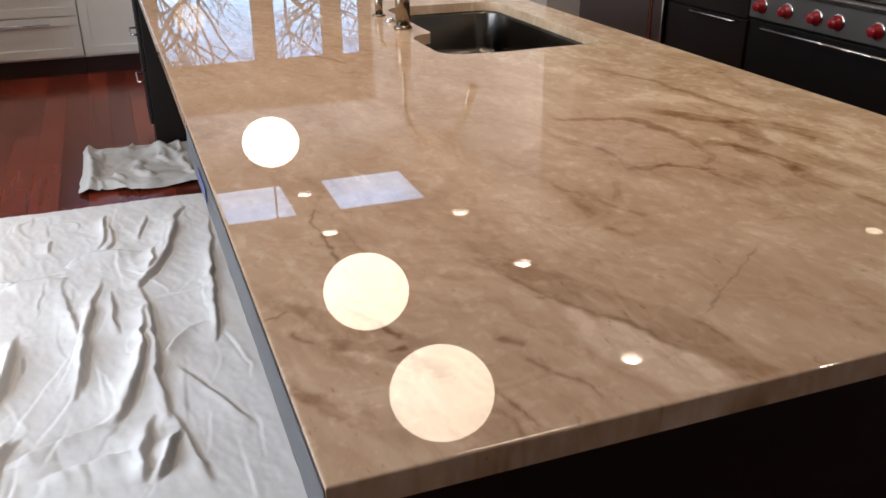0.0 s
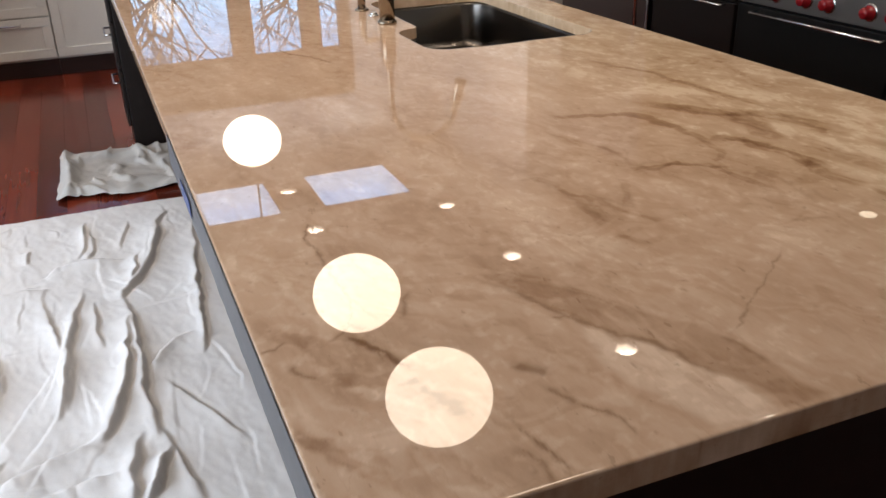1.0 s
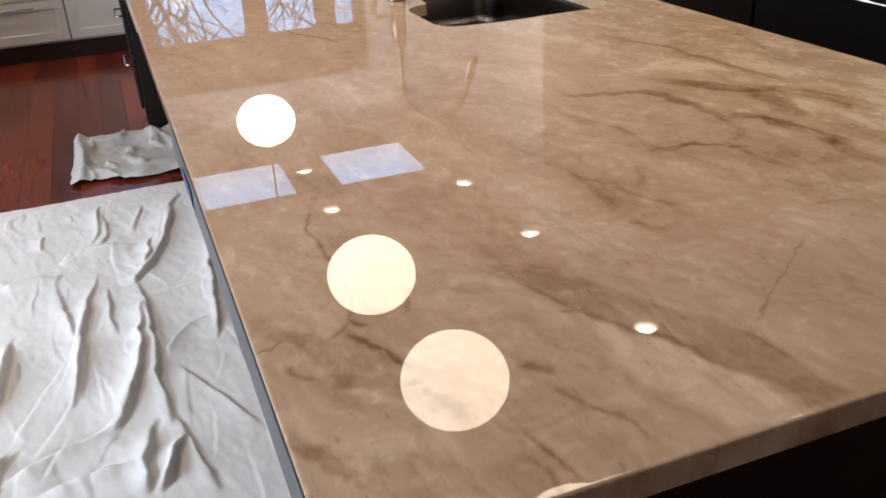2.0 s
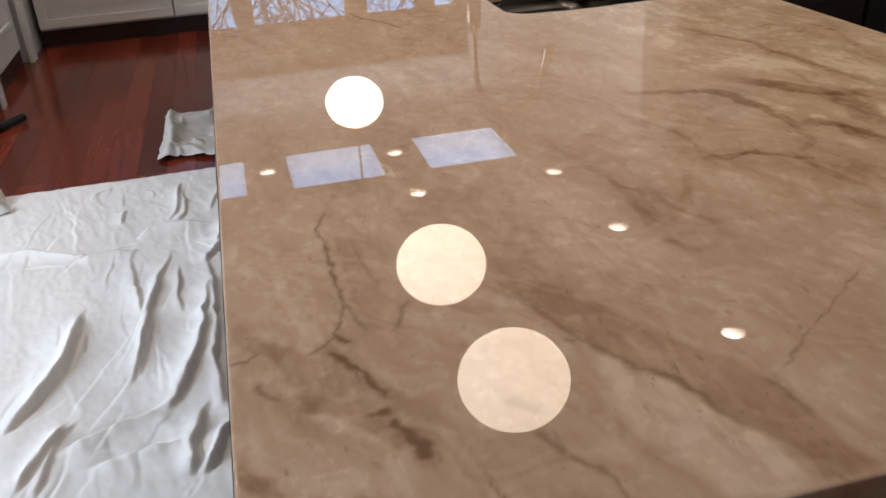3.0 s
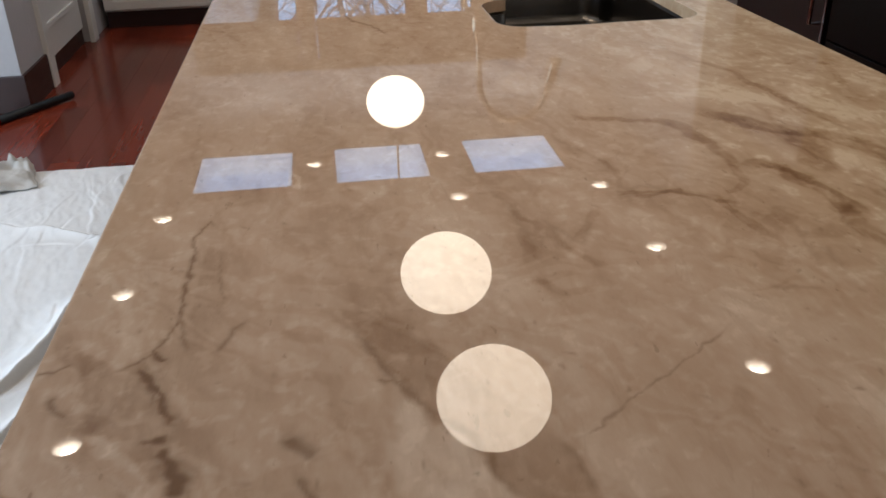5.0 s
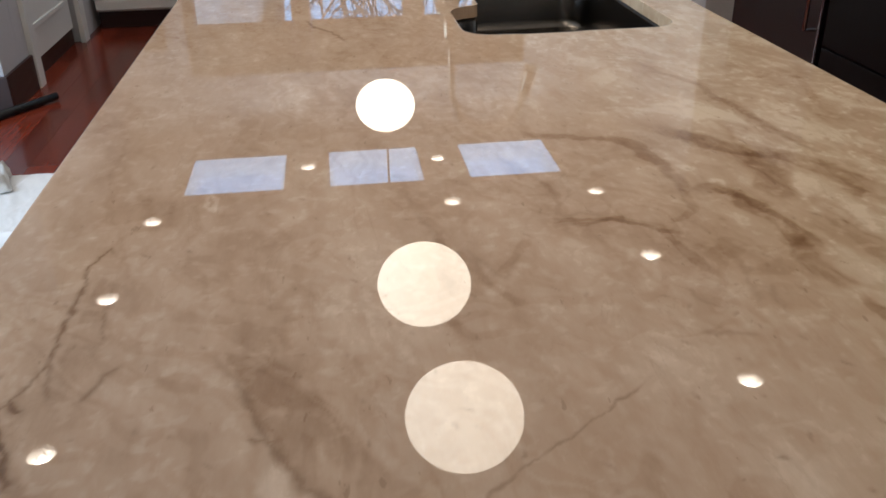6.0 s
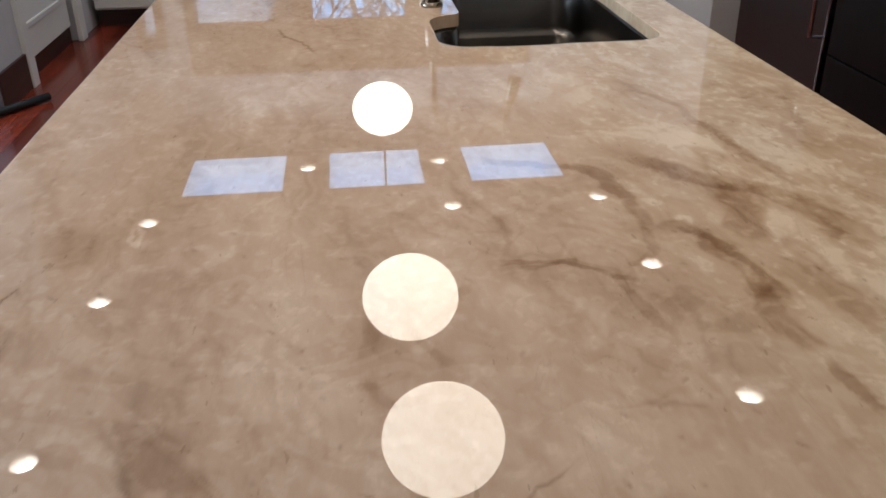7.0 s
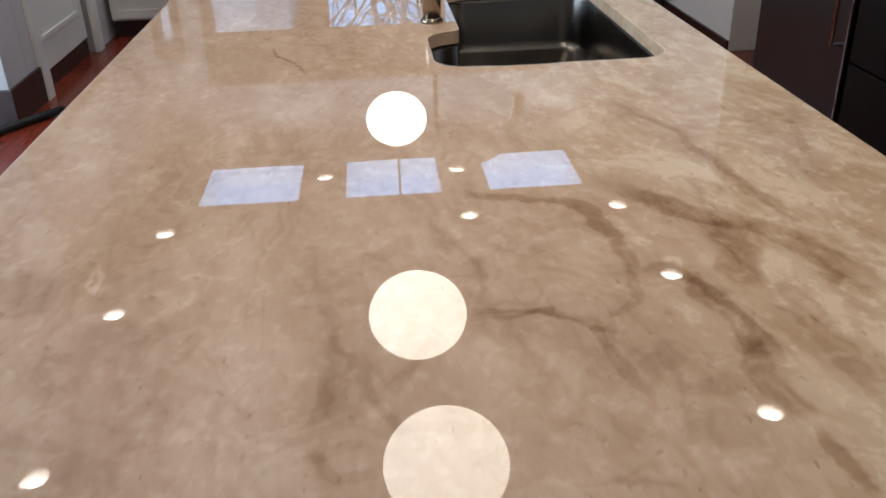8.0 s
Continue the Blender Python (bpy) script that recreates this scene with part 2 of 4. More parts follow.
# far wall with its window opening and a slim side window
WX0, WX1, WZ0, WZ1 = -0.735, 1.94, 1.05, 2.385
SX0, SX1, SZ1 = -1.11, -0.90, 2.165
bm = bmesh.new()
for x0, x1, z0, z1 in ((X0, SX0, 0, CEIL), (SX0, SX1, 0, 1.05), (SX0, SX1, SZ1, CEIL), (SX1, WX0, 0, CEIL), (WX0, WX1, 0, WZ0), (WX0, WX1, WZ1, CEIL), (WX1, 4.6, 0, CEIL)):
    add_box(bm, x0, x1, WALL_Y, WALL_Y + 0.18, z0, z1)
structure("wall_north", bm, WHITE_WALL, "plain white painted kitchen wall with window openings", "wall")

# assumed wall out of view, placed so its added daylight fades across the cloth
bm = box(X0 - 0.15, X0, Y0, 2.7, 0, CEIL)
add_box(bm, X0 - 0.15, X0, 5.5, 9.3, 0, CEIL)
add_box(bm, X0 - 0.15, X0, 2.7, 5.5, 2.35, CEIL)
add_box(bm, X0 - 0.15, X0, 2.7, 5.5, 0, 0.12)
structure("wall_west", bm, WHITE_WALL, "unseen plain white wall with a wide opening added for daylight", "wall")
structure("wall_south", box(X0 - 0.15, 4.6, Y0 - 0.15, Y0, 0, CEIL), WHITE_WALL, "plain white wall closing the room", "wall")
bm = box(X1, X1 + 0.15, Y0, 6.62, 0, CEIL)
add_box(bm, 4.45, 4.6, Y0, 9.1, 0, CEIL)
structure("wall_east", bm, WHITE_WALL, "plain white wall behind the range", "wall")
bm = box(2.71, 4.45, 7.35, WALL_Y, 0, CEIL, 0.004)
structure("wall_pier", bm, WHITE_WALL, "white painted wall end beside the passage", "wall")
structure("baseboard_pier", box(2.692, 2.71, 7.35, WALL_Y, 0, 0.065, 0.003), DARK_TRIM, "dark stained wooden baseboard", "baseboard")

# closet block that carries the white panel door
bm = box(X0, -1.25, 6.62, 6.90, 0, CEIL, 0.003)
add_box(bm, -1.37, -1.25, 6.90, 7.10, 0, CEIL)
add_box(bm, -1.37, -1.25, 8.13, WALL_Y, 0, CEIL)
add_box(bm, -1.37, -1.25, 7.10, 8.13, 2.1, CEIL)
# white like the other walls, with the shade on it painted in
structure("wall_closet", bm, SHADED_WALL, "white painted wall with shade in its colour round a panel door", "wall")
bm = box(X0, -1.232, 6.600, 6.62, 0, 0.19, 0.004)
add_box(bm, -1.25, -1.232, 6.62, 7.045, 0, 0.19, 0.003)
structure("baseboard_closet", bm, DARK_TRIM, "dark stained tall wooden baseboard", "baseboard")
bm = box(-1.255, -1.222, 7.045, 7.14, 0, 2.14, 0.004)
add_box(bm, -1.255, -1.222, 8.09, 8.20, 0, 2.14, 0.004)
add_box(bm, -1.255, -1.222, 7.14, 8.09, 2.04, 2.14, 0.004)
structure("trim_door", bm, WHITE_CABINET, "white painted door casing", "trim")

# ceiling with three skylight wells
bm = bmesh.new()
outlines = [[(X0 - 0.15, Y0 - 0.15), (4.6, Y0 - 0.15), (4.6, 9.3), (X0 - 0.15, 9.3)]]
outlines += [[(xa, SKY_Y[0]), (xb, SKY_Y[0]), (xb, SKY_Y[1]), (xa, SKY_Y[1])] for xa, xb in SKYLIGHTS]
outlines += [[(x + 0.064 * math.cos(k * math.pi / 14), y + 0.064 * math.sin(k * math.pi / 14)) for k in range(28)] for x, y in DOWNLIGHTS]
border = []
for pts in outlines:
    vs = [bm.verts.new((x, y, CEIL)) for x, y in pts]
    border += [bm.edges.new((p, q)) for p, q in zip(vs, vs[1:] + vs[:1])]
bmesh.ops.triangle_fill(bm, use_beauty=True, use_dissolve=False, edges=border, normal=(0, 0, -1))
raised = bmesh.ops.extrude_face_region(bm, geom=bm.faces[:], use_keep_orig=True)
for v in raised["geom"]:
    if isinstance(v, bmesh.types.BMVert):
        v.co.z += 0.15
bmesh.ops.recalc_face_normals(bm, faces=bm.faces)
structure("ceiling", bm, CEILING_PAINT, "flat painted ceiling with skylights and downlights", "ceiling")


def skylight(xa, xb, bar):
    s = thing("skylight", "square ceiling skylight glowing with pale blue daylight", "skylight", ((xa + xb) / 2, sum(SKY_Y) / 2, CEIL + 0.05), "ceiling skylights", "structure")
    w, d = xb - xa, SKY_Y[1] - SKY_Y[0]
    bm = bmesh.new()
    add_box(bm, -w / 2, w / 2, -d / 2, -d / 2 + 0.03, 0, 0.1)
    add_box(bm, -w / 2, w / 2, d / 2 - 0.03, d / 2, 0, 0.1)
    add_box(bm, -w / 2, -w / 2 + 0.03, -d / 2 + 0.03, d / 2 - 0.03, 0, 0.1)
    add_box(bm, w / 2 - 0.03, w / 2, -d / 2 + 0.03, d / 2 - 0.03, 0, 0.1)
    part("frame", bm, WHITE_CABINET, s)
    pane = part("pane", box(-w / 2 + 0.03, w / 2 - 0.03, -d / 2 + 0.03, d / 2 - 0.03, 0.04, 0.046), GLASS, s)
    pane.visible_shadow = False
    if bar:
        part("glazing_bar", box(w * 0.07, w * 0.07 + 0.0018, -d / 2, d / 2, -0.048, -0.044), BLACK, s, "thin dark bar")
    return s


for k, (xa, xb) in enumerate(SKYLIGHTS):
    skylight(xa, xb, k == 1)


def kitchen_window():
    """Casements in a tan wooden frame, each with a half-lowered woven shade."""
    w = thing("window_1", "wide window with tan wood frame, posts and raised shades", "window", (0, WALL_Y, 0), kind="structure")
    y0, y1 = -0.025, 0.10
    posts = [(WX0, -0.655), (0.085, 0.23), (0.96, 1.13), (1.535, 1.69), (1.86, WX1)]
    for xa, xb in posts:
        part("post", box(xa, xb, y0, y1, WZ0, WZ1 - 0.055, 0.004), TAN_WOOD, w)
    part("window_head", box(WX0, WX1, y0 - 0.008, y1, WZ1 - 0.055, WZ1, 0.004), TAN_WOOD, w)
    part("window_sill", box(WX0 - 0.03, WX1 + 0.03, y0 - 0.05, y1, WZ0 - 0.035, WZ0, 0.006), TAN_WOOD, w)
    for (a, b), (c, d) in zip(posts, posts[1:]):
        pane = part("pane", box(b, c, 0.06, 0.066, WZ0, 1.975), GLASS, w)
        pane.visible_shadow = False
        bm = bmesh.new()
        for i in range(4):
            z = 1.975 + i * 0.09
            add_box(bm, b + 0.004, c - 0.004, 0.0 + 0.004 * (i % 2), 0.016 + 0.004 * (i % 2), z, z + 0.088, 0.003)
        part("shade", bm, SHADE, w, "tan woven shade")
    return w


kitchen_window()


def side_window():
    w = thing("window_2", "slim tan-framed window with a white pane", "window", (0, WALL_Y, 0), kind="structure")
    bm = box(SX0, SX0 + 0.05, -0.02, 0.1, 1.05, SZ1 - 0.05, 0.003)
    part("post", bm, TAN_WOOD, w)
    part("post", box(SX1 - 0.07, SX1, -0.02, 0.1, 1.05, SZ1 - 0.05, 0.003), TAN_WOOD, w)
    part("window_head", box(SX0, SX1, -0.025, 0.1, SZ1 - 0.05, SZ1, 0.003), TAN_WOOD, w)
    pane = part("pane", box(SX0 + 0.05, SX1 - 0.07, 0.06, 0.066, 1.05, SZ1 - 0.05), GLASS, w)
    pane.visible_shadow = False


side_window()

# ---- the island ----
rng = np.random.RandomState(7)
LATTICE = rng.rand(256, 256)


def vnoise(x, y):
    """Smooth value noise on arrays."""
    xi, yi = np.floor(x).astype(int), np.floor(y).astype(int)
    fx, fy = x - xi, y - yi
    fx, fy = fx * fx * (3 - 2 * fx), fy * fy * (3 - 2 * fy)
    a, b = LATTICE[xi % 256, yi % 256], LATTICE[(xi + 1) % 256, yi % 256]
    c, d = LATTICE[xi % 256, (yi + 1) % 256], LATTICE[(xi + 1) % 256, (yi + 1) % 256]
    return (a * (1 - fx) + b * fx) * (1 - fy) + (c * (1 - fx) + d * fx) * fy


def fbm(x, y, octaves=5, gain=0.5):
    total, amp, norm = 0, 1.0, 0.0
    for k in range(octaves):
        total = total + amp * vnoise(x * 2 ** k + 17.3 * k, y * 2 ** k + 9.1 * k)
        norm += amp
        amp *= gain
    return total / norm


def polyline_side(x, y, pts):
    """As polyline_distance, but with the sign of the side."""
    best, signed = np.full(x.shape, 9.0), np.full(x.shape, 9.0)
    along = np.zeros(x.shape)
    n = len(pts) - 1
    for i, ((ax, ay), (bx, by)) in enumerate(zip(pts, pts[1:])):
        dx, dy = bx - ax, by - ay
        t = np.clip(((x - ax) * dx + (y - ay) * dy) / (dx * dx + dy * dy + 1e-12), 0, 1)
        ex, ey = x - ax - t * dx, y - ay - t * dy
        d = np.hypot(ex, ey)
        closer = d < best
        along = np.where(closer, (i + t) / n, along)
        signed = np.where(closer, np.where(dx * ey - dy * ex < 0, -d, d), signed)
        best = np.minimum(best, d)
    return signed, along


def polyline_distance(x, y, pts):
    """Distance from arrays of points to a bent line, and how far along it (0 to 1)."""
    best = np.full(x.shape, 9.0)
    along = np.zeros(x.shape)
    n = len(pts) - 1
    for i, ((ax, ay), (bx, by)) in enumerate(zip(pts, pts[1:])):
        dx, dy = bx - ax, by - ay
        t = np.clip(((x - ax) * dx + (y - ay) * dy) / (dx * dx + dy * dy + 1e-12), 0, 1)
        d = np.hypot(x - ax - t * dx, y - ay - t * dy)
        along = np.where(d < best, (i + t) / n, along)
        best = np.minimum(best, d)
    return best, along


# thin dark veins of the marble: (half width, strength, bent line)
VEINS = []
VEINS.append((0.0024, 0.47, [(0.142, 3.029), (0.132, 3.051), (0.115, 3.002), (0.123, 2.967), (0.12, 2.908), (0.122, 2.84), (0.121, 2.81), (0.11, 2.768), (0.094, 2.742), (0.068, 2.728)]))
VEINS.append((0.0050, 0.66, [(0.106, 2.76), (0.112, 2.752), (0.122, 2.742)]))
VEINS.append((0.0050, 0.69, [(0.096, 2.738), (0.104, 2.718), (0.121, 2.689), (0.13, 2.663), (0.143, 2.637)]))
VEINS.append((0.0030, 0.44, [(0.1, 2.723), (0.11, 2.702), (0.118, 2.671)]))
VEINS.append((0.0042, 0.55, [(0.116, 2.623), (0.126, 2.626), (0.141, 2.623)]))
VEINS.append((0.0065, 0.73, [(0.13, 2.615), (0.146, 2.592), (0.152, 2.573), (0.153, 2.552)]))
VEINS.append((0.0020, 0.44, [(-0.0, 2.739), (0.018, 2.741), (0.032, 2.75)]))
VEINS.append((0.0026, 0.36, [(0.022, 2.704), (0.035, 2.682), (0.047, 2.664)]))
VEINS.append((0.0016, 0.22, [(0.151, 2.972), (0.156, 2.895), (0.165, 2.844)]))
VEINS.append((0.0024, 0.30, [(0.194, 2.805), (0.18, 2.786), (0.165, 2.749)]))
VEINS.append((0.0026, 0.30, [(0.123, 2.827), (0.129, 2.789), (0.138, 2.753)]))
VEINS.append((0.0016, 0.27, [(0.47, 2.568), (0.496, 2.582), (0.523, 2.607), (0.548, 2.629), (0.576, 2.644), (0.626, 2.682), (0.67, 2.713)]))
VEINS.append((0.0042, 0.34, [(0.276, 2.804), (0.307, 2.748), (0.324, 2.697), (0.338, 2.661), (0.355, 2.636), (0.362, 2.615), (0.387, 2.588), (0.397, 2.556), (0.405, 2.525), (0.417, 2.503)]))
VEINS.append((0.0030, 0.26, [(0.459, 2.57), (0.465, 2.538), (0.467, 2.51)]))
VEINS.append((0.0030, 0.30, [(0.317, 2.681), (0.325, 2.672), (0.343, 2.672)]))
VEINS.append((0.0060, 0.40, [(0.236, 2.614), (0.246, 2.595), (0.258, 2.583)]))
VEINS.append((0.0036, 0.40, [(0.245, 2.565), (0.252, 2.542), (0.255, 2.528)]))
VEINS.append((0.0020, 0.34, [(0.256, 2.53), (0.278, 2.504), (0.283, 2.482), (0.282, 2.458)]))
VEINS.append((0.0020, 0.40, [(0.187, 2.533), (0.195, 2.497), (0.203, 2.466), (0.208, 2.444)]))
VEINS.append((0.0022, 0.28, [(0.178, 2.492), (0.188, 2.466), (0.183, 2.434)]))
VEINS.append((0.0037, 0.16, [(0.666, 3.033), (0.695, 3.025), (0.727, 3.038), (0.754, 3.021), (0.778, 2.996), (0.803, 2.982)]))
VEINS.append((0.0030, 0.12, [(0.675, 3.049), (0.7, 3.061), (0.722, 3.042)]))
VEINS.append((0.0042, 0.12, [(0.492, 3.103), (0.506, 3.053), (0.514, 3.009), (0.512, 2.959), (0.517, 2.922), (0.512, 2.881)]))
VEINS.append((0.0037, 0.11, [(0.527, 2.967), (0.53, 2.929), (0.522, 2.903)]))
VEINS.append((0.0037, 0.12, [(0.542, 2.987), (0.553, 2.954), (0.546, 2.923)]))
VEINS.append((0.0035, 0.11, [(0.553, 2.964), (0.564, 2.924), (0.573, 2.905), (0.586, 2.933), (0.598, 2.958)]))
VEINS.append((0.0032, 0.09, [(0.631, 3.292), (0.634, 3.254), (0.653, 3.206), (0.67, 3.171), (0.681, 3.141), (0.683, 3.108)]))
VEINS.append((0.0035, 0.11, [(0.838, 2.928), (0.831, 2.875), (0.825, 2.843), (0.817, 2.813)]))
VEINS.append((0.0035, 0.11, [(0.844, 2.855), (0.838, 2.825), (0.836, 2.79)]))
VEINS.append((0.0037, 0.14, [(0.738, 2.772), (0.768, 2.77), (0.793, 2.762)]))
VEINS.append((0.0020, 0.11, [(0.747, 2.872), (0.758, 2.853), (0.762, 2.83), (0.781, 2.811)]))
VEINS.append((0.0028, 0.14, [(0.911, 2.946), (0.903, 2.91), (0.895, 2.876)]))
VEINS.append((0.0028, 0.12, [(0.84, 2.896), (0.841, 2.882)]))
VEINS.append((0.0037, 0.12, [(0.928, 3.951), (0.947, 3.829), (0.987, 3.734), (1.009, 3.635), (1.047, 3.571), (1.052, 3.478), (1.069, 3.383), (1.072, 3.31), (1.079, 3.235), (1.092, 3.199), (1.113, 3.127)]))
VEINS.append((0.0030, 0.34, [(0.342, 4.225), (0.365, 4.14), (0.40, 4.09), (0.437, 3.979)]))
# broad bands: (half width, change of tone, bent line)
BANDS = []
BANDS.append((0.0140, -0.20, [(0.001, 2.84), (0.015, 2.785), (0.03, 2.759), (0.054, 2.751), (0.068, 2.728)]))
BANDS.append((0.0120, -0.16, [(0.047, 2.664), (0.076, 2.656), (0.094, 2.645), (0.116, 2.644)]))
BANDS.append((0.0120, -0.16, [(-0.003, 2.595), (0.012, 2.575), (0.026, 2.55)]))
BANDS.append((0.0180, -0.12, [(0.146, 3.007), (0.149, 2.912), (0.153, 2.842), (0.154, 2.781)]))
BANDS.append((0.0130, -0.22, [(0.004, 2.579), (0.027, 2.562), (0.032, 2.536), (0.042, 2.519), (0.061, 2.492)]))
BANDS.append((0.0100, -0.14, [(0.11, 2.627), (0.126, 2.601), (0.145, 2.573)]))
BANDS.append((0.0200, -0.12, [(0.165, 2.495), (0.17, 2.458), (0.174, 2.423)]))
BANDS.append((0.0140, -0.28, [(0.668, 3.371), (0.705, 3.346), (0.757, 3.328), (0.814, 3.305), (0.839, 3.283), (0.849, 3.202), (0.852, 3.148), (0.852, 3.113), (0.859, 3.092)]))
BANDS.append((0.0200, -0.24, [(0.853, 3.093), (0.885, 3.113), (0.902, 3.086), (0.913, 3.029), (0.926, 2.982), (0.931, 2.945), (0.923, 2.917)]))
BANDS.append((0.0180, -0.22, [(0.918, 2.978), (0.916, 2.918), (0.918, 2.877), (0.923, 2.847), (0.924, 2.828)]))
BANDS.append((0.0080, -0.26, [(0.924, 2.828), (0.928, 2.787), (0.932, 2.75), (0.936, 2.733)]))
BANDS.append((0.0300, -0.22, [(0.873, 3.391), (0.909, 3.315), (0.954, 3.262), (0.988, 3.231), (1.03, 3.208), (1.055, 3.165), (1.074, 3.117), (1.092, 3.087), (1.121, 3.057)]))
BANDS.append((0.0240, -0.14, [(1.013, 3.058), (1.006, 2.977), (1.0, 2.907), (1.007, 2.854)]))
BANDS.append((0.0140, -0.16, [(1.049, 3.08), (1.073, 3.05), (1.095, 3.011)]))
BANDS.append((0.0100, -0.16, [(0.987, 3.734), (1.009, 3.635), (1.047, 3.571), (1.052, 3.478), (1.069, 3.383), (1.072, 3.31)]))
BANDS.append((0.0090, -0.18, [(1.141, 3.547), (1.211, 3.601), (1.244, 3.566), (1.221, 3.476), (1.189, 3.386)]))
BANDS.append((0.0080, -0.14, [(0.845, 3.135), (0.845, 3.068), (0.82, 3.024), (0.788, 3.014)]))
BANDS.append((0.0060, -0.14, [(0.666, 3.03), (0.695, 3.022), (0.726, 3.034), (0.753, 3.017), (0.777, 2.992), (0.819, 2.978)]))
BANDS.append((0.0060, -0.06, [(0.505, 3.01), (0.514, 2.95), (0.514, 2.897), (0.509, 2.836), (0.507, 2.783)]))
BANDS.append((0.0160, -0.20, [(1.04, 3.437), (1.059, 3.345), (1.077, 3.276), (1.095, 3.217)]))
BANDS.append((0.0220, -0.12, [(0.872, 3.349), (0.956, 3.274), (0.984, 3.194), (0.995, 3.09)]))
BANDS.append((0.0120, -0.16, [(0.884, 3.11), (0.912, 3.068), (0.931, 3.009)]))
BANDS.append((0.0080, -0.17, [(0.633, 3.041), (0.673, 3.036), (0.733, 3.034), (0.777, 3.007), (0.781, 2.948), (0.79, 2.904), (0.816, 2.865)]))
BANDS.append((0.0070, -0.14, [(0.675, 3.173), (0.678, 3.118), (0.664, 3.051)]))
BANDS.append((0.0070, -0.13, [(0.622, 3.012), (0.601, 2.959), (0.562, 2.904)]))
BANDS.append((0.0070, -0.14, [(0.513, 3.056), (0.518, 2.992), (0.54, 2.954), (0.551, 2.901), (0.567, 2.861), (0.595, 2.834)]))
BANDS.append((0.0080, -0.12, [(0.5, 2.97), (0.511, 2.911), (0.501, 2.865)]))
BANDS.append((0.0080, -0.12, [(0.493, 2.844), (0.521, 2.804), (0.568, 2.801)]))
BANDS.append((0.0100, 0.16, [(0.406, 2.449), (0.408, 2.482), (0.402, 2.512)]))
BANDS.append((0.0080, 0.18, [(0.066, 2.634), (0.078, 2.638), (0.087, 2.625), (0.078, 2.615)]))
BANDS.append((0.0100, 0.12, [(0.056, 2.931), (0.068, 2.847), (0.074, 2.764)]))
BANDS.append((0.0035, 0.20, [(0.222, 3.209), (0.241, 3.176), (0.243, 3.143), (0.231, 3.157), (0.223, 3.206)]))
BANDS.append((0.0100, 0.14, [(1.05, 3.041), (1.027, 2.985), (1.013, 2.945)]))
BANDS.append((0.0140, 0.16, [(0.991, 3.037), (1.004, 3.011), (1.005, 2.988)]))
BANDS.append((0.0120, 0.12, [(0.384, 2.858), (0.397, 2.895), (0.406, 2.936)]))
BANDS.append((0.0100, 0.12, [(0.567, 2.891), (0.552, 2.88), (0.542, 2.874)]))
# beds of another tone: (change of tone, softness of the border, outline)
BEDS = []
BEDS.append((-0.15, 0.006, [(0.283, 2.808), (0.329, 2.792), (0.355, 2.745), (0.384, 2.7), (0.417, 2.646), (0.445, 2.612), (0.459, 2.57), (0.465, 2.538), (0.469, 2.505), (0.473, 2.475), (0.483, 2.443), (0.43, 2.449), (0.427, 2.481), (0.417, 2.503), (0.405, 2.525), (0.397, 2.556), (0.387, 2.588), (0.362, 2.615), (0.355, 2.636), (0.338, 2.661), (0.324, 2.697), (0.307, 2.748)]))
BEDS.append((0.15, 0.008, [(0.339, 2.651), (0.36, 2.612), (0.386, 2.585), (0.397, 2.548), (0.414, 2.515), (0.419, 2.498), (0.42, 2.442), (0.385, 2.438), (0.349, 2.448), (0.336, 2.49), (0.325, 2.538), (0.325, 2.593)]))
BEDS.append((0.05, 0.010, [(0.01, 3.094), (0.11, 3.038), (0.121, 2.952), (0.119, 2.841), (0.111, 2.773), (0.086, 2.74), (0.063, 2.732), (0.038, 2.761), (0.013, 2.797), (0.0, 2.859)]))
BEDS.append((0.08, 0.020, [(0.001, 2.628), (0.054, 2.642), (0.108, 2.609), (0.134, 2.55), (0.135, 2.515), (0.028, 2.549)]))
BEDS.append((-0.15, 0.010, [(0.981, 3.224), (1.037, 3.207), (1.016, 3.14), (0.98, 3.063), (0.956, 3.06), (0.944, 3.094), (0.951, 3.149)]))
BEDS.append((0.14, 0.010, [(1.019, 3.14), (1.033, 3.123), (1.016, 3.071), (0.987, 3.043), (0.983, 3.062)]))
BEDS.append((0.12, 0.012, [(0.978, 3.465), (1.037, 3.388), (1.057, 3.332), (0.99, 3.369), (0.918, 3.406), (0.893, 3.437)]))
BEDS.append((0.14, 0.012, [(1.127, 3.466), (1.139, 3.372), (1.133, 3.272), (1.1, 3.25), (1.09, 3.298), (1.092, 3.401)]))
BEDS.append((0.08, 0.015, [(0.849, 3.26), (0.906, 3.226), (0.948, 3.18), (0.936, 3.109), (0.904, 3.113), (0.868, 3.125), (0.861, 3.169)]))
BEDS.append((-0.05, 0.030, [(0.227, 3.282), (0.296, 3.256), (0.331, 3.076), (0.344, 2.935), (0.364, 2.798), (0.301, 2.806), (0.28, 2.943), (0.264, 3.085)]))
BEDS.append((-0.12, 0.012, [(0.128, 3.205), (0.16, 3.23), (0.188, 3.17), (0.199, 3.105), (0.171, 3.097)]))
BEDS.append((0.06, 0.030, [(0.307, 3.271), (0.429, 3.253), (0.48, 3.105), (0.501, 2.916), (0.498, 2.783), (0.405, 2.794), (0.354, 2.989)]))
BEDS.append((-0.06, 0.020, [(0.655, 3.034), (0.792, 2.983), (0.885, 2.922), (0.885, 2.868), (0.851, 2.873), (0.787, 2.925), (0.687, 2.976)]))
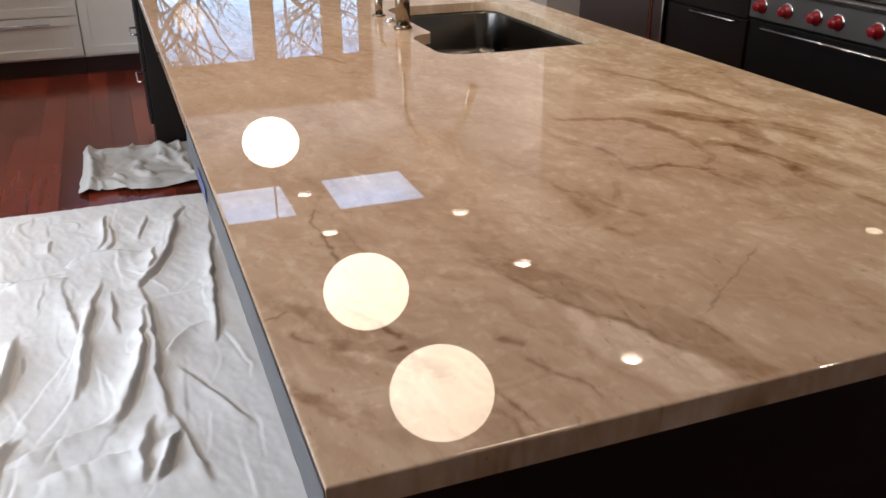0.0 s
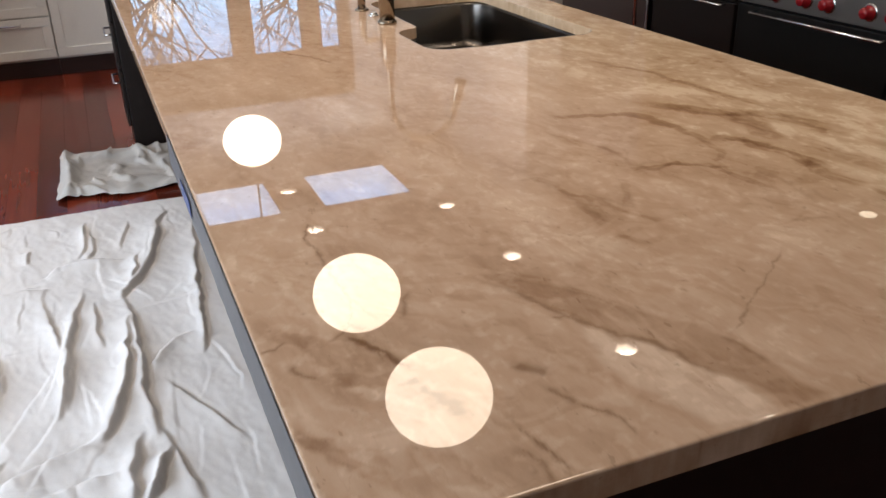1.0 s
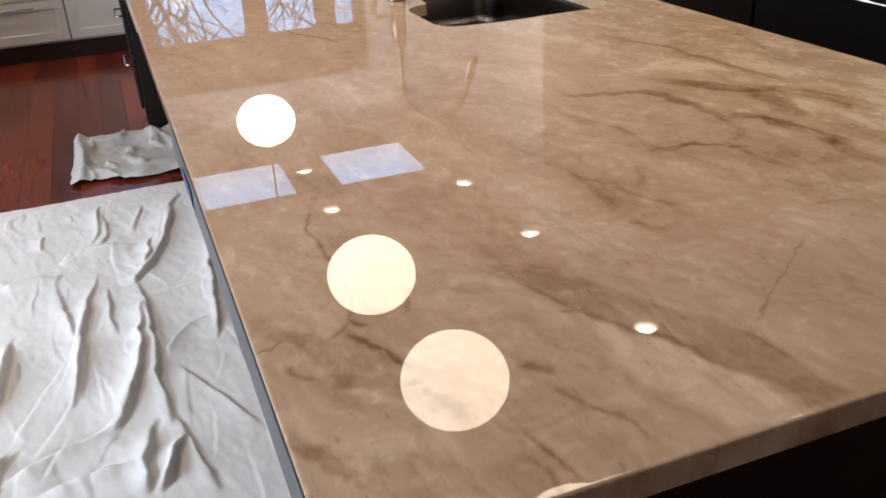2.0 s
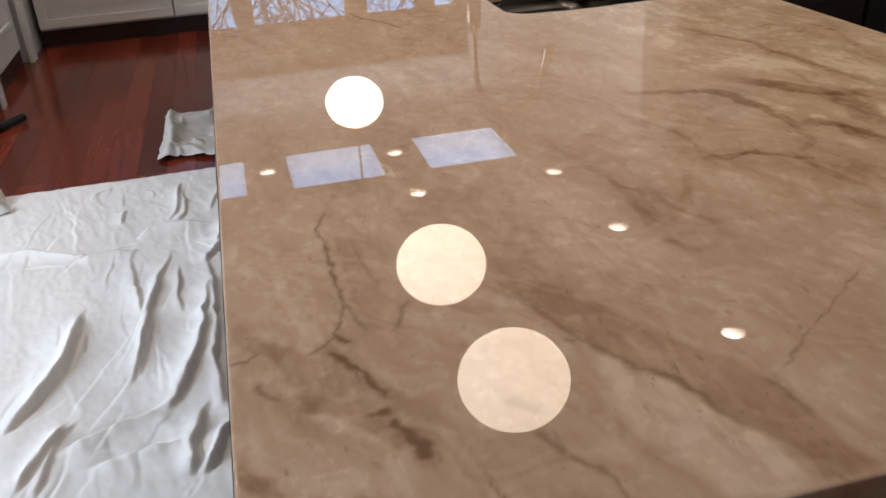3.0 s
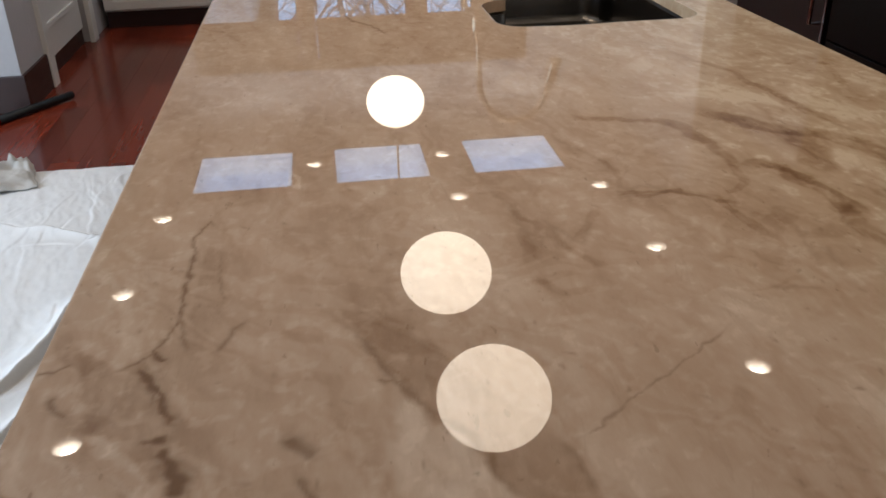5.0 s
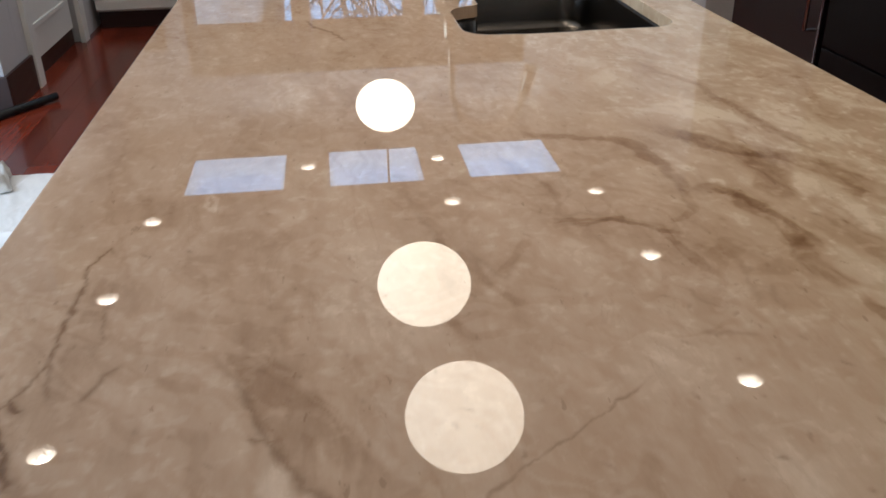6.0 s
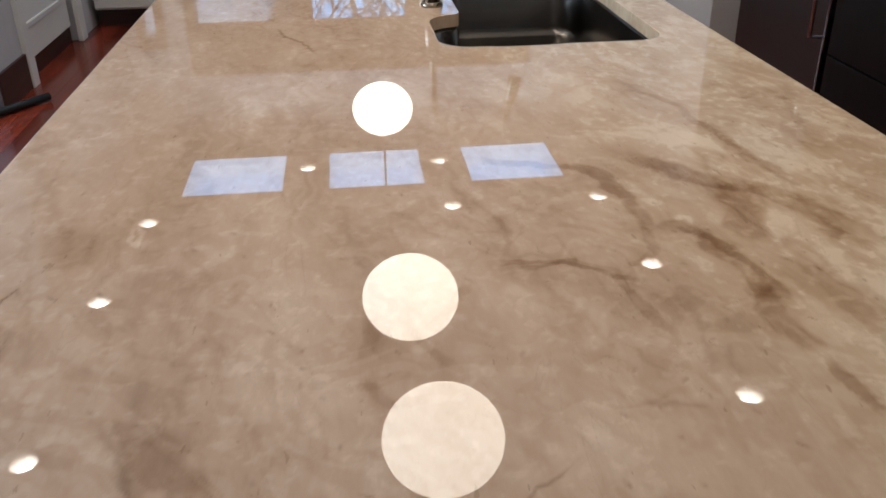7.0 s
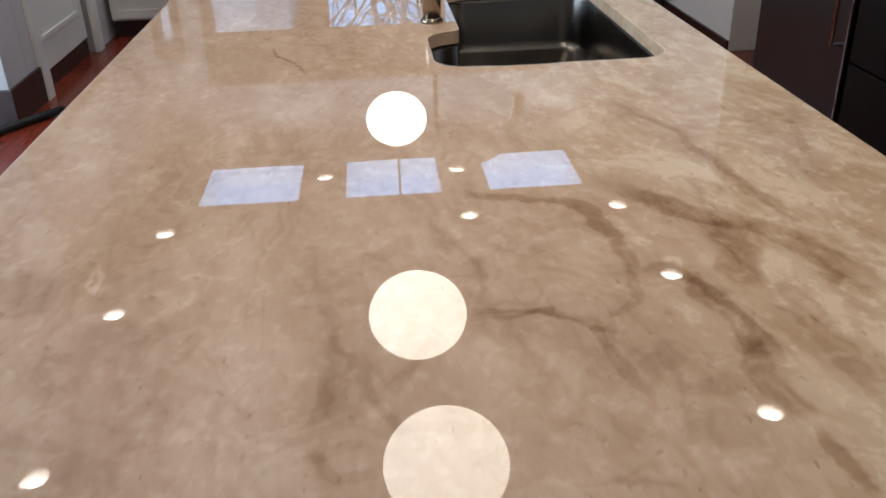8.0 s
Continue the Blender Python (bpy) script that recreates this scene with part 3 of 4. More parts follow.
BEDS.append((0.08, 0.020, [(0.954, 2.952), (0.979, 2.91), (0.991, 2.824), (0.954, 2.757), (0.935, 2.83), (0.927, 2.88)]))


def inside_outline(x, y, pts):
    """Distance to a closed outline, negative inside it."""
    d, _ = polyline_distance(x, y, pts + pts[:1])
    odd = np.zeros(x.shape, bool)
    for (ax, ay), (bx, by) in zip(pts, pts[1:] + pts[:1]):
        crosses = (ay > y) != (by > y)
        odd ^= crosses & (x < (bx - ax) * (y - ay) / (by - ay + 1e-12) + ax)
    return np.where(odd, -d, d)


def marble_masks(x, y):
    wx = x + 0.016 * (fbm(x * 9, y * 9, 4) - 0.5) + 0.012 * (fbm(x * 40, y * 40, 3) - 0.5)
    wy = y + 0.016 * (fbm(x * 9 + 40, y * 9 + 11, 4) - 0.5) + 0.012 * (fbm(x * 40 + 7, y * 40, 3) - 0.5)
    ca, sa = math.cos(radians(15)), math.sin(radians(15))
    bend = 0.10 * (fbm(x * 2.1 + 3, y * 1.6, 3) - 0.5)
    u, v = (wx + bend) * ca + wy * sa, -wx * sa + wy * ca       # v runs along the bedding
    # paler to the right, partly warm side light put into the marble's tone
    tone = 0.585 + 0.17 * np.clip((x - 0.3) / 0.8, 0, 1) + 0.20 * (fbm(u * 4.5, v * 1.6, 4, 0.5) - 0.5)
    lively = 1.05 + 0.8 * np.exp(-((x - 0.08) / 0.13) ** 2 - ((y - 2.56) / 0.15) ** 2) + 0.7 * np.clip((x - 0.80) / 0.25, 0, 1)
    tone += 0.24 * lively * (fbm(u * 13 + 40, v * 1.5 + 5, 5, 0.55) - 0.5)
    tone += 0.26 * lively * (fbm(u * 26 + 5, v * 13, 5, 0.6) - 0.5)
    creased = 1 - np.abs(2 * fbm(u * 9 + 70, v * 2.6 + 30, 5, 0.55) - 1)
    tone -= 0.08 * lively * np.clip((creased - 0.93) / 0.07, 0, 1)
    chips = fbm(wx * 75 + 8, wy * 60, 3, 0.55)
    tone += 0.10 * lively * np.clip((chips - 0.62) / 0.12, 0, 1)
    clouds = fbm(wx * 38 + 60, wy * 24, 4, 0.6)
    tone += 0.07 * np.clip((clouds - 0.56) / 0.14, 0, 1)
    shred = fbm(u * 20 + 90, v * 7 + 4, 4, 0.6)
    tone += 0.10 * np.clip((shred - 0.60) / 0.06, 0, 1) * np.clip(lively - 0.6, 0, 1)
    # swirls with crisp borders, paler and darker by turns
    q1, q2 = fbm(x * 4 + 51, y * 3 + 2, 4), fbm(x * 4 + 13, y * 3 + 77, 4)
    swirl = fbm(u * 5 + 2.6 * q1, v * 2.0 + 2.6 * q2, 5, 0.52)
    for level, change in ((0.40, 0.07), (0.47, -0.06), (0.53, 0.07), (0.585, -0.06), (0.64, 0.07)):
        tone += change * (0.6 + 0.5 * lively) * np.clip((swirl - level) / 0.012 + 0.5, 0, 1) * np.clip(1 - (swirl - level) / 0.10, 0, 1)
    vein = np.zeros(x.shape)
    rag = fbm(u * 34, v * 12, 4, 0.6)
    mottle = fbm(wx * 70 + 21, wy * 55, 4, 0.65)
    for k, soft, pts in BEDS:
        d = inside_outline(wx, wy, pts) + 0.014 * (rag - 0.5)
        tone += 1.45 * k * (0.7 + 0.6 * mottle) / (1 + np.exp(np.clip(d / soft * 4, -40, 40)))
    for w, k, pts in BANDS:
        d, a = polyline_distance(wx, wy, pts)
        fade = np.clip(np.minimum(a, 1 - a) * 6, 0, 1)
        core = 1 / (1 + np.exp(np.clip((d / w - 0.80 - 1.0 * (rag - 0.5)) * 20, -40, 40)))
        soft = np.exp(-(d / (2.2 * w)) ** 2)
        tone += 1.2 * k * fade * (0.85 * core * (0.35 + 0.5 * rag + 0.8 * mottle) + 0.18 * soft)
    jx = x + 0.007 * (fbm(x * 28, y * 28, 3) - 0.5) + 0.006 * (fbm(x * 110, y * 110, 2) - 0.5)
    jy = y + 0.007 * (fbm(x * 28 + 9, y * 28, 3) - 0.5) + 0.006 * (fbm(x * 110 + 5, y * 110, 2) - 0.5)
    thick = np.clip(1.5 * fbm(x * 60, y * 45, 3) - 0.2, 0, 1)
    for w, k, pts in VEINS:
        d, a = polyline_distance(jx, jy, pts)
        width = np.maximum(w * (0.45 + 1.1 * thick), 0.0012)
        fade = np.clip(np.minimum(a, 1 - a) * 8, 0.2, 1) * (0.75 + 0.5 * thick)
        vein = np.maximum(vein, 1.6 * k * fade * np.exp(-(d / width) ** 2))
        if w > 0.0018:
            tone -= 0.12 * k * np.exp(-(d / (w * 2.6)) ** 2)
    # short dark flecks lying along the bedding
    rnd = random.Random(31)
    for k in range(420):
        cx, cy = rnd.uniform(0.02, WIDE - 0.02), NEAR + 1.6 * rnd.random() ** 1.3
        ang, length, wide, dark = rnd.gauss(-0.35, 0.35), rnd.uniform(0.002, 0.007), rnd.uniform(0.0012, 0.0022), rnd.uniform(0.15, 0.5)
        close = (np.abs(x - cx) < 0.02) & (np.abs(y - cy) < 0.02)
        ex, ey = jx[close] - cx, jy[close] - cy
        p, q = ex * math.cos(ang) - ey * math.sin(ang), ex * math.sin(ang) + ey * math.cos(ang)
        vein[close] = np.maximum(vein[close], dark * np.exp(-(p / wide) ** 2 - (q / length) ** 2))
    olive = np.clip((x - 0.62) / 0.45, 0, 1) * 0.8 + 0.4 * (fbm(u * 6 + 9, v * 2, 3) - 0.5)
    return np.clip(tone, 0, 1), np.clip(vein, 0, 1), np.clip(olive, 0, 1)


def round_box(x, y, x0, x1, y0, y1, r):
    qx = np.abs(x - (x0 + x1) / 2) - (x1 - x0) / 2 + r
    qy = np.abs(y - (y0 + y1) / 2) - (y1 - y0) / 2 + r
    return np.hypot(np.maximum(qx, 0), np.maximum(qy, 0)) + np.minimum(np.maximum(qx, qy), 0) - r


def sink_shape(x, y, grow=0.0):
    """Signed distance to the sink's outline: a rounded bowl that narrows by the faucet."""
    a = round_box(x, y, 0.695, 0.98, 3.992, 4.30, 0.07)
    b = round_box(x, y, 0.775, 1.185, 3.99, 4.80, 0.07)
    h = np.clip(0.5 + 0.5 * (b - a) / 0.03, 0, 1)
    return b * (1 - h) + a * h - 0.03 * h * (1 - h) - grow


def island_top():
    step, edge = 0.0027, 0.003
    nx = int(round((WIDE - 2 * edge) / step))
    gx = np.linspace(edge, WIDE - edge, nx + 1)
    gy = np.concatenate([np.arange(NEAR + edge, 3.25, 0.0025), np.arange(3.25, 4.9, 0.005), np.linspace(4.9, FAR - edge, 80)])
    X, Y = np.meshgrid(gx, gy)
    fx, fy = (X[:-1, :-1] + X[1:, 1:]) / 2, (Y[:-1, :-1] + Y[1:, 1:]) / 2
    keep = sink_shape(fx, fy) > 0
    ids = np.arange(X.size).reshape(X.shape)
    quads = np.stack([ids[:-1, :-1], ids[:-1, 1:], ids[1:, 1:], ids[1:, :-1]], -1)[keep]
    px, py = X.ravel().copy(), Y.ravel().copy()
    # bring the rim of the cut-out onto its outline
    use = np.zeros(px.size, bool)
    use[quads.ravel()] = True
    count = np.bincount(quads.ravel(), minlength=px.size)
    rim = use & (count < 4) & (px > 0.5) & (px < 1.25) & (py > 3.9) & (py < 4.9)
    for _ in range(3):
        d = sink_shape(px, py)
        gxx = (sink_shape(px + 1e-4, py) - d) / 1e-4
        gyy = (sink_shape(px, py + 1e-4) - d) / 1e-4
        px, py = np.where(rim, px - d * gxx, px), np.where(rim, py - d * gyy, py)
    remap = np.cumsum(use) - 1
    verts = np.stack([px[use], py[use], np.full(use.sum(), TOP)], -1)
    bm = bmesh.new()
    vs = [bm.verts.new(v) for v in verts]
    for q in remap[quads]:
        bm.faces.new([vs[i] for i in q])
    rims = [e for e in bm.edges if len(e.link_faces) == 1]
    for out, dz in ((0.0014, -0.0006), (0.0006, -0.0014), (0.0, -0.0280)):
        ret = bmesh.ops.extrude_edge_only(bm, edges=rims)
        moved = [g for g in ret["geom"] if isinstance(g, bmesh.types.BMVert)]
        for v in moved:
            v.co.z += dz
            if v.co.x < 0.05 or v.co.x > WIDE - 0.05 or v.co.y < NEAR + 0.05 or v.co.y > FAR - 0.05:
                v.co.x += out * (-1 if v.co.x < 0.006 else 1 if v.co.x > WIDE - 0.006 else 0)
                v.co.y += out * (-1 if v.co.y < NEAR + 0.006 else 1 if v.co.y > FAR - 0.006 else 0)
        rims = [g for g in ret["geom"] if isinstance(g, bmesh.types.BMEdge) and len(g.link_faces) == 1]
    bmesh.ops.recalc_face_normals(bm, faces=bm.faces)
    me = bpy.data.meshes.new("worktop")
    bm.to_mesh(me)
    bm.free()
    co = np.empty(len(me.vertices) * 3)
    me.vertices.foreach_get("co", co)
    co = co.reshape(-1, 3)
    drop = (TOP - co[:, 2])
    tone, vein, olive = marble_masks(co[:, 0] + drop * 0.7, co[:, 1] + drop * 0.7)
    for key, data in (("tone", tone), ("vein", vein), ("olive", olive)):
        me.attributes.new(key, "FLOAT", "POINT").data.foreach_set("value", data.astype(np.float32))
    for p in me.polygons:
        p.use_smooth = abs(p.normal.z) > 0.999
    me.materials.append(MARBLE)
    return tagged(new("island_worktop", me), "polished beige veined marble worktop with a sink cut-out", "worktop")


island_top()


def island_base():
    b = thing("island_cabinet", "espresso-stained wooden kitchen island base under the worktop", "island", (0, 0, 0))
    zt = TOP - 0.031
    bm = box(0.30, WIDE - 0.05, NEAR + 0.30, 6.525, 0.10, 0.64, 0.003)
    add_box(bm, 0.30, 0.62, NEAR + 0.30, 6.525, 0.64, zt)
    add_box(bm, 1.235, WIDE - 0.05, NEAR + 0.30, 6.525, 0.64, zt)
    add_box(bm, 0.62, 1.235, NEAR + 0.30, 3.92, 0.64, zt)
    add_box(bm, 0.62, 1.235, 4.88, 6.525, 0.64, zt)
    part("body", bm, ESPRESSO, b)
    part("toe_kick", box(0.36, WIDE - 0.11, NEAR + 0.36, 6.525, 0.0, 0.10), ESPRESSO, b)
    part("end_panel", box(0.03, WIDE - 0.03, NEAR + 0.035, NEAR + 0.075, 0.0, zt, 0.003), ESPRESSO, b)
    end = part("end_cabinet", box(0.022, WIDE - 0.05, 6.53, 6.82, 0.0, zt, 0.003), ESPRESSO, b)
    for z0, z1 in ((0.12, 0.40), (0.41, 0.64), (0.65, 0.86)):
        d = part("drawer_front", box(0.004, 0.020, 6.535, 6.815, z0, z1, 0.003), ESPRESSO, b)
        zz = z1 - 0.06
        bm = tube([(0.004, 6.57, zz), (-0.028, 6.57, zz), (-0.028, 6.78, zz), (0.004, 6.78, zz)], 0.005, 8)
        part("handle", bm, CHROME, d, "chrome bar handle", True)
    return b


island_base()


def masking():
    """Film taped along the worktop's edge."""
    m = thing("masking_film", "crinkled grey masking film hanging from the worktop edge", "masking film", (0, 0, 0))
    bm = bmesh.new()
    rows = []
    ys = np.linspace(NEAR + 0.004, 3.62, 140)
    for j, z in enumerate(np.linspace(TOP - 0.006, 0.850, 7)):
        row = []
        for y in ys:
            w = 0.0002 * j * (noise.noise(Vector((y * 22, z * 30, 1.0))) + 0.2)
            row.append(bm.verts.new((-0.0006 - 0.0001 * j - abs(w), y, z + 0.004 * noise.noise(Vector((y * 9, 4, 0))) * (j > 4))))
        rows.append(row)
    for a, b in zip(rows, rows[1:]):
        for k in range(len(a) - 1):
            bm.faces.new((a[k], a[k + 1], b[k + 1], b[k]))
    bmesh.ops.solidify(bm, geom=bm.faces[:], thickness=0.0008)
    part("film", bm, FILM, m, smooth=True)
    part("tape", box(-0.0040, -0.0026, 3.28, 3.40, 0.866, 0.893, 0.0004), TAPE, m, "blue masking tape")
    return m


masking()


def sink():
    s = thing("undermount_sink", "dark brushed steel undermount sink bowl below the marble", "sink", (0, 0, 0))
    n = 400
    # the outline, walked round by angle from the middle
    cx, cy = 0.98, 4.30
    ring = []
    for k in range(n):
        a = 2 * math.pi * k / n
        lo, hi = 0.0, 0.9
        for _ in range(30):
            mid = (lo + hi) / 2
            inside = float(sink_shape(np.array([cx + mid * math.cos(a)]), np.array([cy + mid * math.sin(a)]), 0.004)[0]) < 0
            lo, hi = (mid, hi) if inside else (lo, mid)
        ring.append((math.cos(a), math.sin(a), lo))
    bm = bmesh.new()
    loops = []
    zt = TOP - 0.0305
    for out, z in ((0.03, zt), (0.0, zt), (-0.004, zt - 0.01), (-0.008, zt - 0.125), (-0.012, zt - 0.142), (-0.024, zt - 0.152), (-0.12, zt - 0.155)):
        loops.append([bm.verts.new((cx + c * (r + out), cy + q * (r + out), z)) for c, q, r in ring])
    for a, b in zip(loops, loops[1:]):
        for k in range(n):
            j = (k + 1) % n
            bm.faces.new((a[k], b[k], b[j], a[j]))
    mid = bm.verts.new((cx, cy + 0.1, zt - 0.159))
    for k in range(n):
        bm.faces.new((loops[-1][k], mid, loops[-1][(k + 1) % n]))
    bmesh.ops.recalc_face_normals(bm, faces=bm.faces)
    part("bowl", bm, SINK_STEEL, s, smooth=True)
    part("drain", lathe([(0.045, 0), (0.045, 0.003), (0.036, 0.004), (0.03, -0.001)], (cx, cy + 0.1, zt - 0.1575), seg=24), CHROME, s, "chrome drain ring", True)
    return s


sink()


def faucet():
    f = thing("kitchen_faucet", "gunmetal gooseneck pull-down kitchen faucet on the marble", "faucet", (0.717, 4.408, TOP))
    part("base", lathe([(0.028, 0), (0.028, 0.006), (0.0245, 0.010), (0.0235, 0.012)], seg=28), BRONZE, f, smooth=True)
    part("body", lathe([(0.0225, 0.012), (0.0225, 0.115), (0.019, 0.122), (0.0135, 0.126)], seg=28), BRONZE, f, smooth=True)
    pts = [(0, 0, 0.12 + 0.03 * k) for k in range(5)]
    cx, cy = 0.096, -0.022
    for k in range(1, 15):
        a = math.pi * (1 - k / 14 * 0.94)
        pts.append((cx + cx * math.cos(a), cy + cy * math.cos(a), 0.240 + 0.120 * math.sin(a)))
    part("spout", tube(pts, 0.0092, 14), BRONZE, f, smooth=True)
    e = Vector(pts[-1])
    d = (e - Vector(pts[-2])).normalized()
    part("spray_head", tube([e, e + d * 0.02, e + d * 0.065, e + d * 0.085], [0.0125, 0.0150, 0.0165, 0.019], 16), BRONZE, f, smooth=True)
    part("lever", tube([(0, 0.018, 0.075), (0, 0.045, 0.083), (-0.004, 0.10, 0.115)], [0.008, 0.006, 0.005], 10), BRONZE, f, smooth=True)
    return f


faucet()


def soap_pump():
    s = thing("soap_dispenser", "small gunmetal soap dispenser pump beside the faucet", "soap dispenser", (0.716, 4.655, TOP))
    part("flange", lathe([(0.022, 0), (0.022, 0.004), (0.017, 0.007)], seg=24), BRONZE, s, smooth=True)
    part("neck", lathe([(0.0125, 0.007), (0.0125, 0.055), (0.010, 0.060), (0.010, 0.085)], seg=20), BRONZE, s, smooth=True)
    part("spout", tube([(0, 0, 0.082), (0.012, -0.003, 0.096), (0.05, -0.012, 0.094), (0.062, -0.015, 0.084)], [0.010, 0.009, 0.006, 0.005], 10), BRONZE, s, smooth=True)


soap_pump()
b = thing("air_switch", "round chrome button set in the marble worktop", "button", (0.718, 4.54, TOP))
part("collar", lathe([(0.016, 0), (0.016, 0.004), (0.0125, 0.006)], seg=22), CHROME, b, smooth=True)
part("button", lathe([(0.011, 0.006), (0.011, 0.010), (0.009, 0.012)], seg=20), CHROME, b, smooth=True)

# ---- ceiling lamps ----


def globe_lamp():
    """An opal globe on a stem."""
    g = thing("pendant_lamp", "glowing opal glass globe pendant hanging from the ceiling", "pendant lamp", (0.66, 4.776, 1.982), "opal globe pendants")
    prof = []
    for k in range(1, 24):
        a = math.pi * k / 24
        prof.append((0.166 * math.sin(a), -0.146 * math.cos(a)))
    part("globe", lathe(prof, seg=48), GLOBE, g, "opal white glass globe", True)
    part("cap", lathe([(0.045, 0.144), (0.045, 0.160), (0.02, 0.175)], seg=24), BRONZE, g, smooth=True)
    part("stem", tube([(0, 0, 0.17), (0, 0, CEIL - 1.982 - 0.018)], 0.006, 10), BRONZE, g)
    part("canopy", lathe([(0.06, CEIL - 1.982 - 0.022), (0.06, CEIL - 1.982 - 0.002), (0.05, CEIL - 1.982)], seg=28), BRONZE, g, smooth=True)
    return g


first = globe_lamp()
for x, y in ((0.70, 3.26), (0.69, 4.018), (0.664, 6.84)):
    copy_thing(first, pose(x, y, 1.982))


def open_ring(profile, seg=28):
    """Turns (radius, height) pairs into a thin shell that stays open at both ends."""
    bm = bmesh.new()
    rings = [[bm.verts.new((r * math.cos(2 * math.pi * k / seg), r * math.sin(2 * math.pi * k / seg), z)) for k in range(seg)] for r, z in profile]
    for p, q in zip(rings, rings[1:]):
        for k in range(seg):
            bm.faces.new((p[k], q[k], q[(k + 1) % seg], p[(k + 1) % seg]))
    bmesh.ops.recalc_face_normals(bm, faces=bm.faces)
    bmesh.ops.solidify(bm, geom=bm.faces[:], thickness=0.0006)
    return bm


def downlight():
    d = thing("downlight", "lit round recessed ceiling downlight with a pale trim", "downlight", (2.20, 6.541, CEIL), "recessed ceiling downlights")
    part("trim", open_ring(((0.080, -0.0005), (0.080, -0.004), (0.072, -0.007), (0.0625, -0.005), (0.0625, 0.010))), WHITE_CABINET, d, smooth=True)
    bm = open_ring(((0.0620, 0.0), (0.060, 0.03), (0.052, 0.06), (0.036, 0.085)))
    part("reflector", bm, CAN, d, "lit silvery reflector", True)
    part("lamp_face", lathe([(0.0001, 0.030), (0.022, 0.031), (0.031, 0.036), (0.034, 0.088)], seg=24), LAMP_FACE, d, "glowing lamp face")
    return d


first = downlight()
# the copies at y 3.9 and 2.6 stay out of view, added to brighten
for x, y in DOWNLIGHTS[1:]:
    copy_thing(first, pose(x, y, CEIL))

# ---- far white cabinets ----


def shaker(parent, x0, x1, z0, z1, y, name="door_front", handle=None):
    """A framed front with a sunk panel, facing the room."""
    rail = 0.06
    bm = box(x0, x1, y, y + 0.012, z0, z1)
    for a in ((x0, x1, z0, z0 + rail), (x0, x1, z1 - rail, z1), (x0, x0 + rail, z0 + rail, z1 - rail), (x1 - rail, x1, z0 + rail, z1 - rail)):
        add_box(bm, a[0], a[1], y - 0.010, y + 0.001, a[2], a[3], 0.003)
    d = part(name, bm, WHITE_CABINET, parent)
    if handle:
        xa, xb, zz = handle
        part("handle", tube([(xa + 0.02, y - 0.01, zz), (xa + 0.02, y - 0.04, zz), (xb - 0.02, y - 0.04, zz), (xb - 0.02, y - 0.01, zz)], 0.006, 8), CHROME, d, "steel bar handle", True)
    return d


def base_unit(x0, x1, drawers):
    c = thing("base_cabinet", "white shaker base cabinet with a dark toe kick", "cabinet", ((x0 + x1) / 2, 8.45, 0), "white base cabinets")
    h = (x1 - x0) / 2
    part("carcass", box(-h, h, 0.014, 0.62, 0.12, 0.885), WHITE_CABINET, c)
    part("toe_kick", box(-h, h, 0.06, 0.08, 0.0, 0.12), DARK_TRIM, c)
    if drawers:
        for z0, z1 in ((0.135, 0.405), (0.412, 0.645), (0.652, 0.875)):
            shaker(c, -h + 0.004, h - 0.004, z0, z1, 0.0, "drawer_front", (-h * 0.62, h * 0.62, z1 - 0.04))
    else:
        shaker(c, -h + 0.004, h - 0.004, 0.135, 0.875, 0.0, "door_front", None)
    return c


edges = [-1.215, -0.318, 0.30, 1.10, 1.90, 2.65]
for k, (a, b2) in enumerate(zip(edges, edges[1:])):
    base_unit(a, b2 - 0.003, k in (0, 3))
structure_top = tagged(link(box(-1.23, 2.66, 8.42, 9.07, 0.886, 0.92, 0.004), "back_worktop", WHITE_CABINET), "pale stone worktop on the white base cabinets", "worktop")

# white panel door in the closet wall
d = thing("door_1", "closed white painted panel door above a dark sill", "door", (-1.30, 7.575, 0), kind="structure")
bm = box(-0.02, 0.015, -0.47, 0.51, 0.105, 2.03, 0.002)
part("door_leaf", bm, WHITE_CABINET, d)
for z0, z1 in ((0.27, 0.95), (1.07, 1.92)):
    bm = bmesh.new()
    for a in ((-0.40, 0.40, z0, z0 + 0.03), (-0.40, 0.40, z1 - 0.03, z1), (-0.40, -0.37, z0 + 0.03, z1 - 0.03), (0.37, 0.40, z0 + 0.03, z1 - 0.03)):
        add_box(bm, 0.014, 0.026, a[0], a[1], a[2], a[3], 0.004)
    part("panel_moulding", bm, WHITE_CABINET, d)
part("sill", box(-0.02, 0.004, -0.47, 0.51, 0.0, 0.105), DARK_TRIM, d, "dark stained sill board")
part("knob", lathe([(0.02, 0), (0.008, 0.01), (0.008, 0.03), (0.024, 0.04), (0.024, 0.055), (0.012, 0.062)], (0.016, -0.43, 1.0), Matrix.Rotation(radians(90), 4, "Y"), 20), CHROME, d, smooth=True)

# ---- right-hand run ----
RX = 2.50


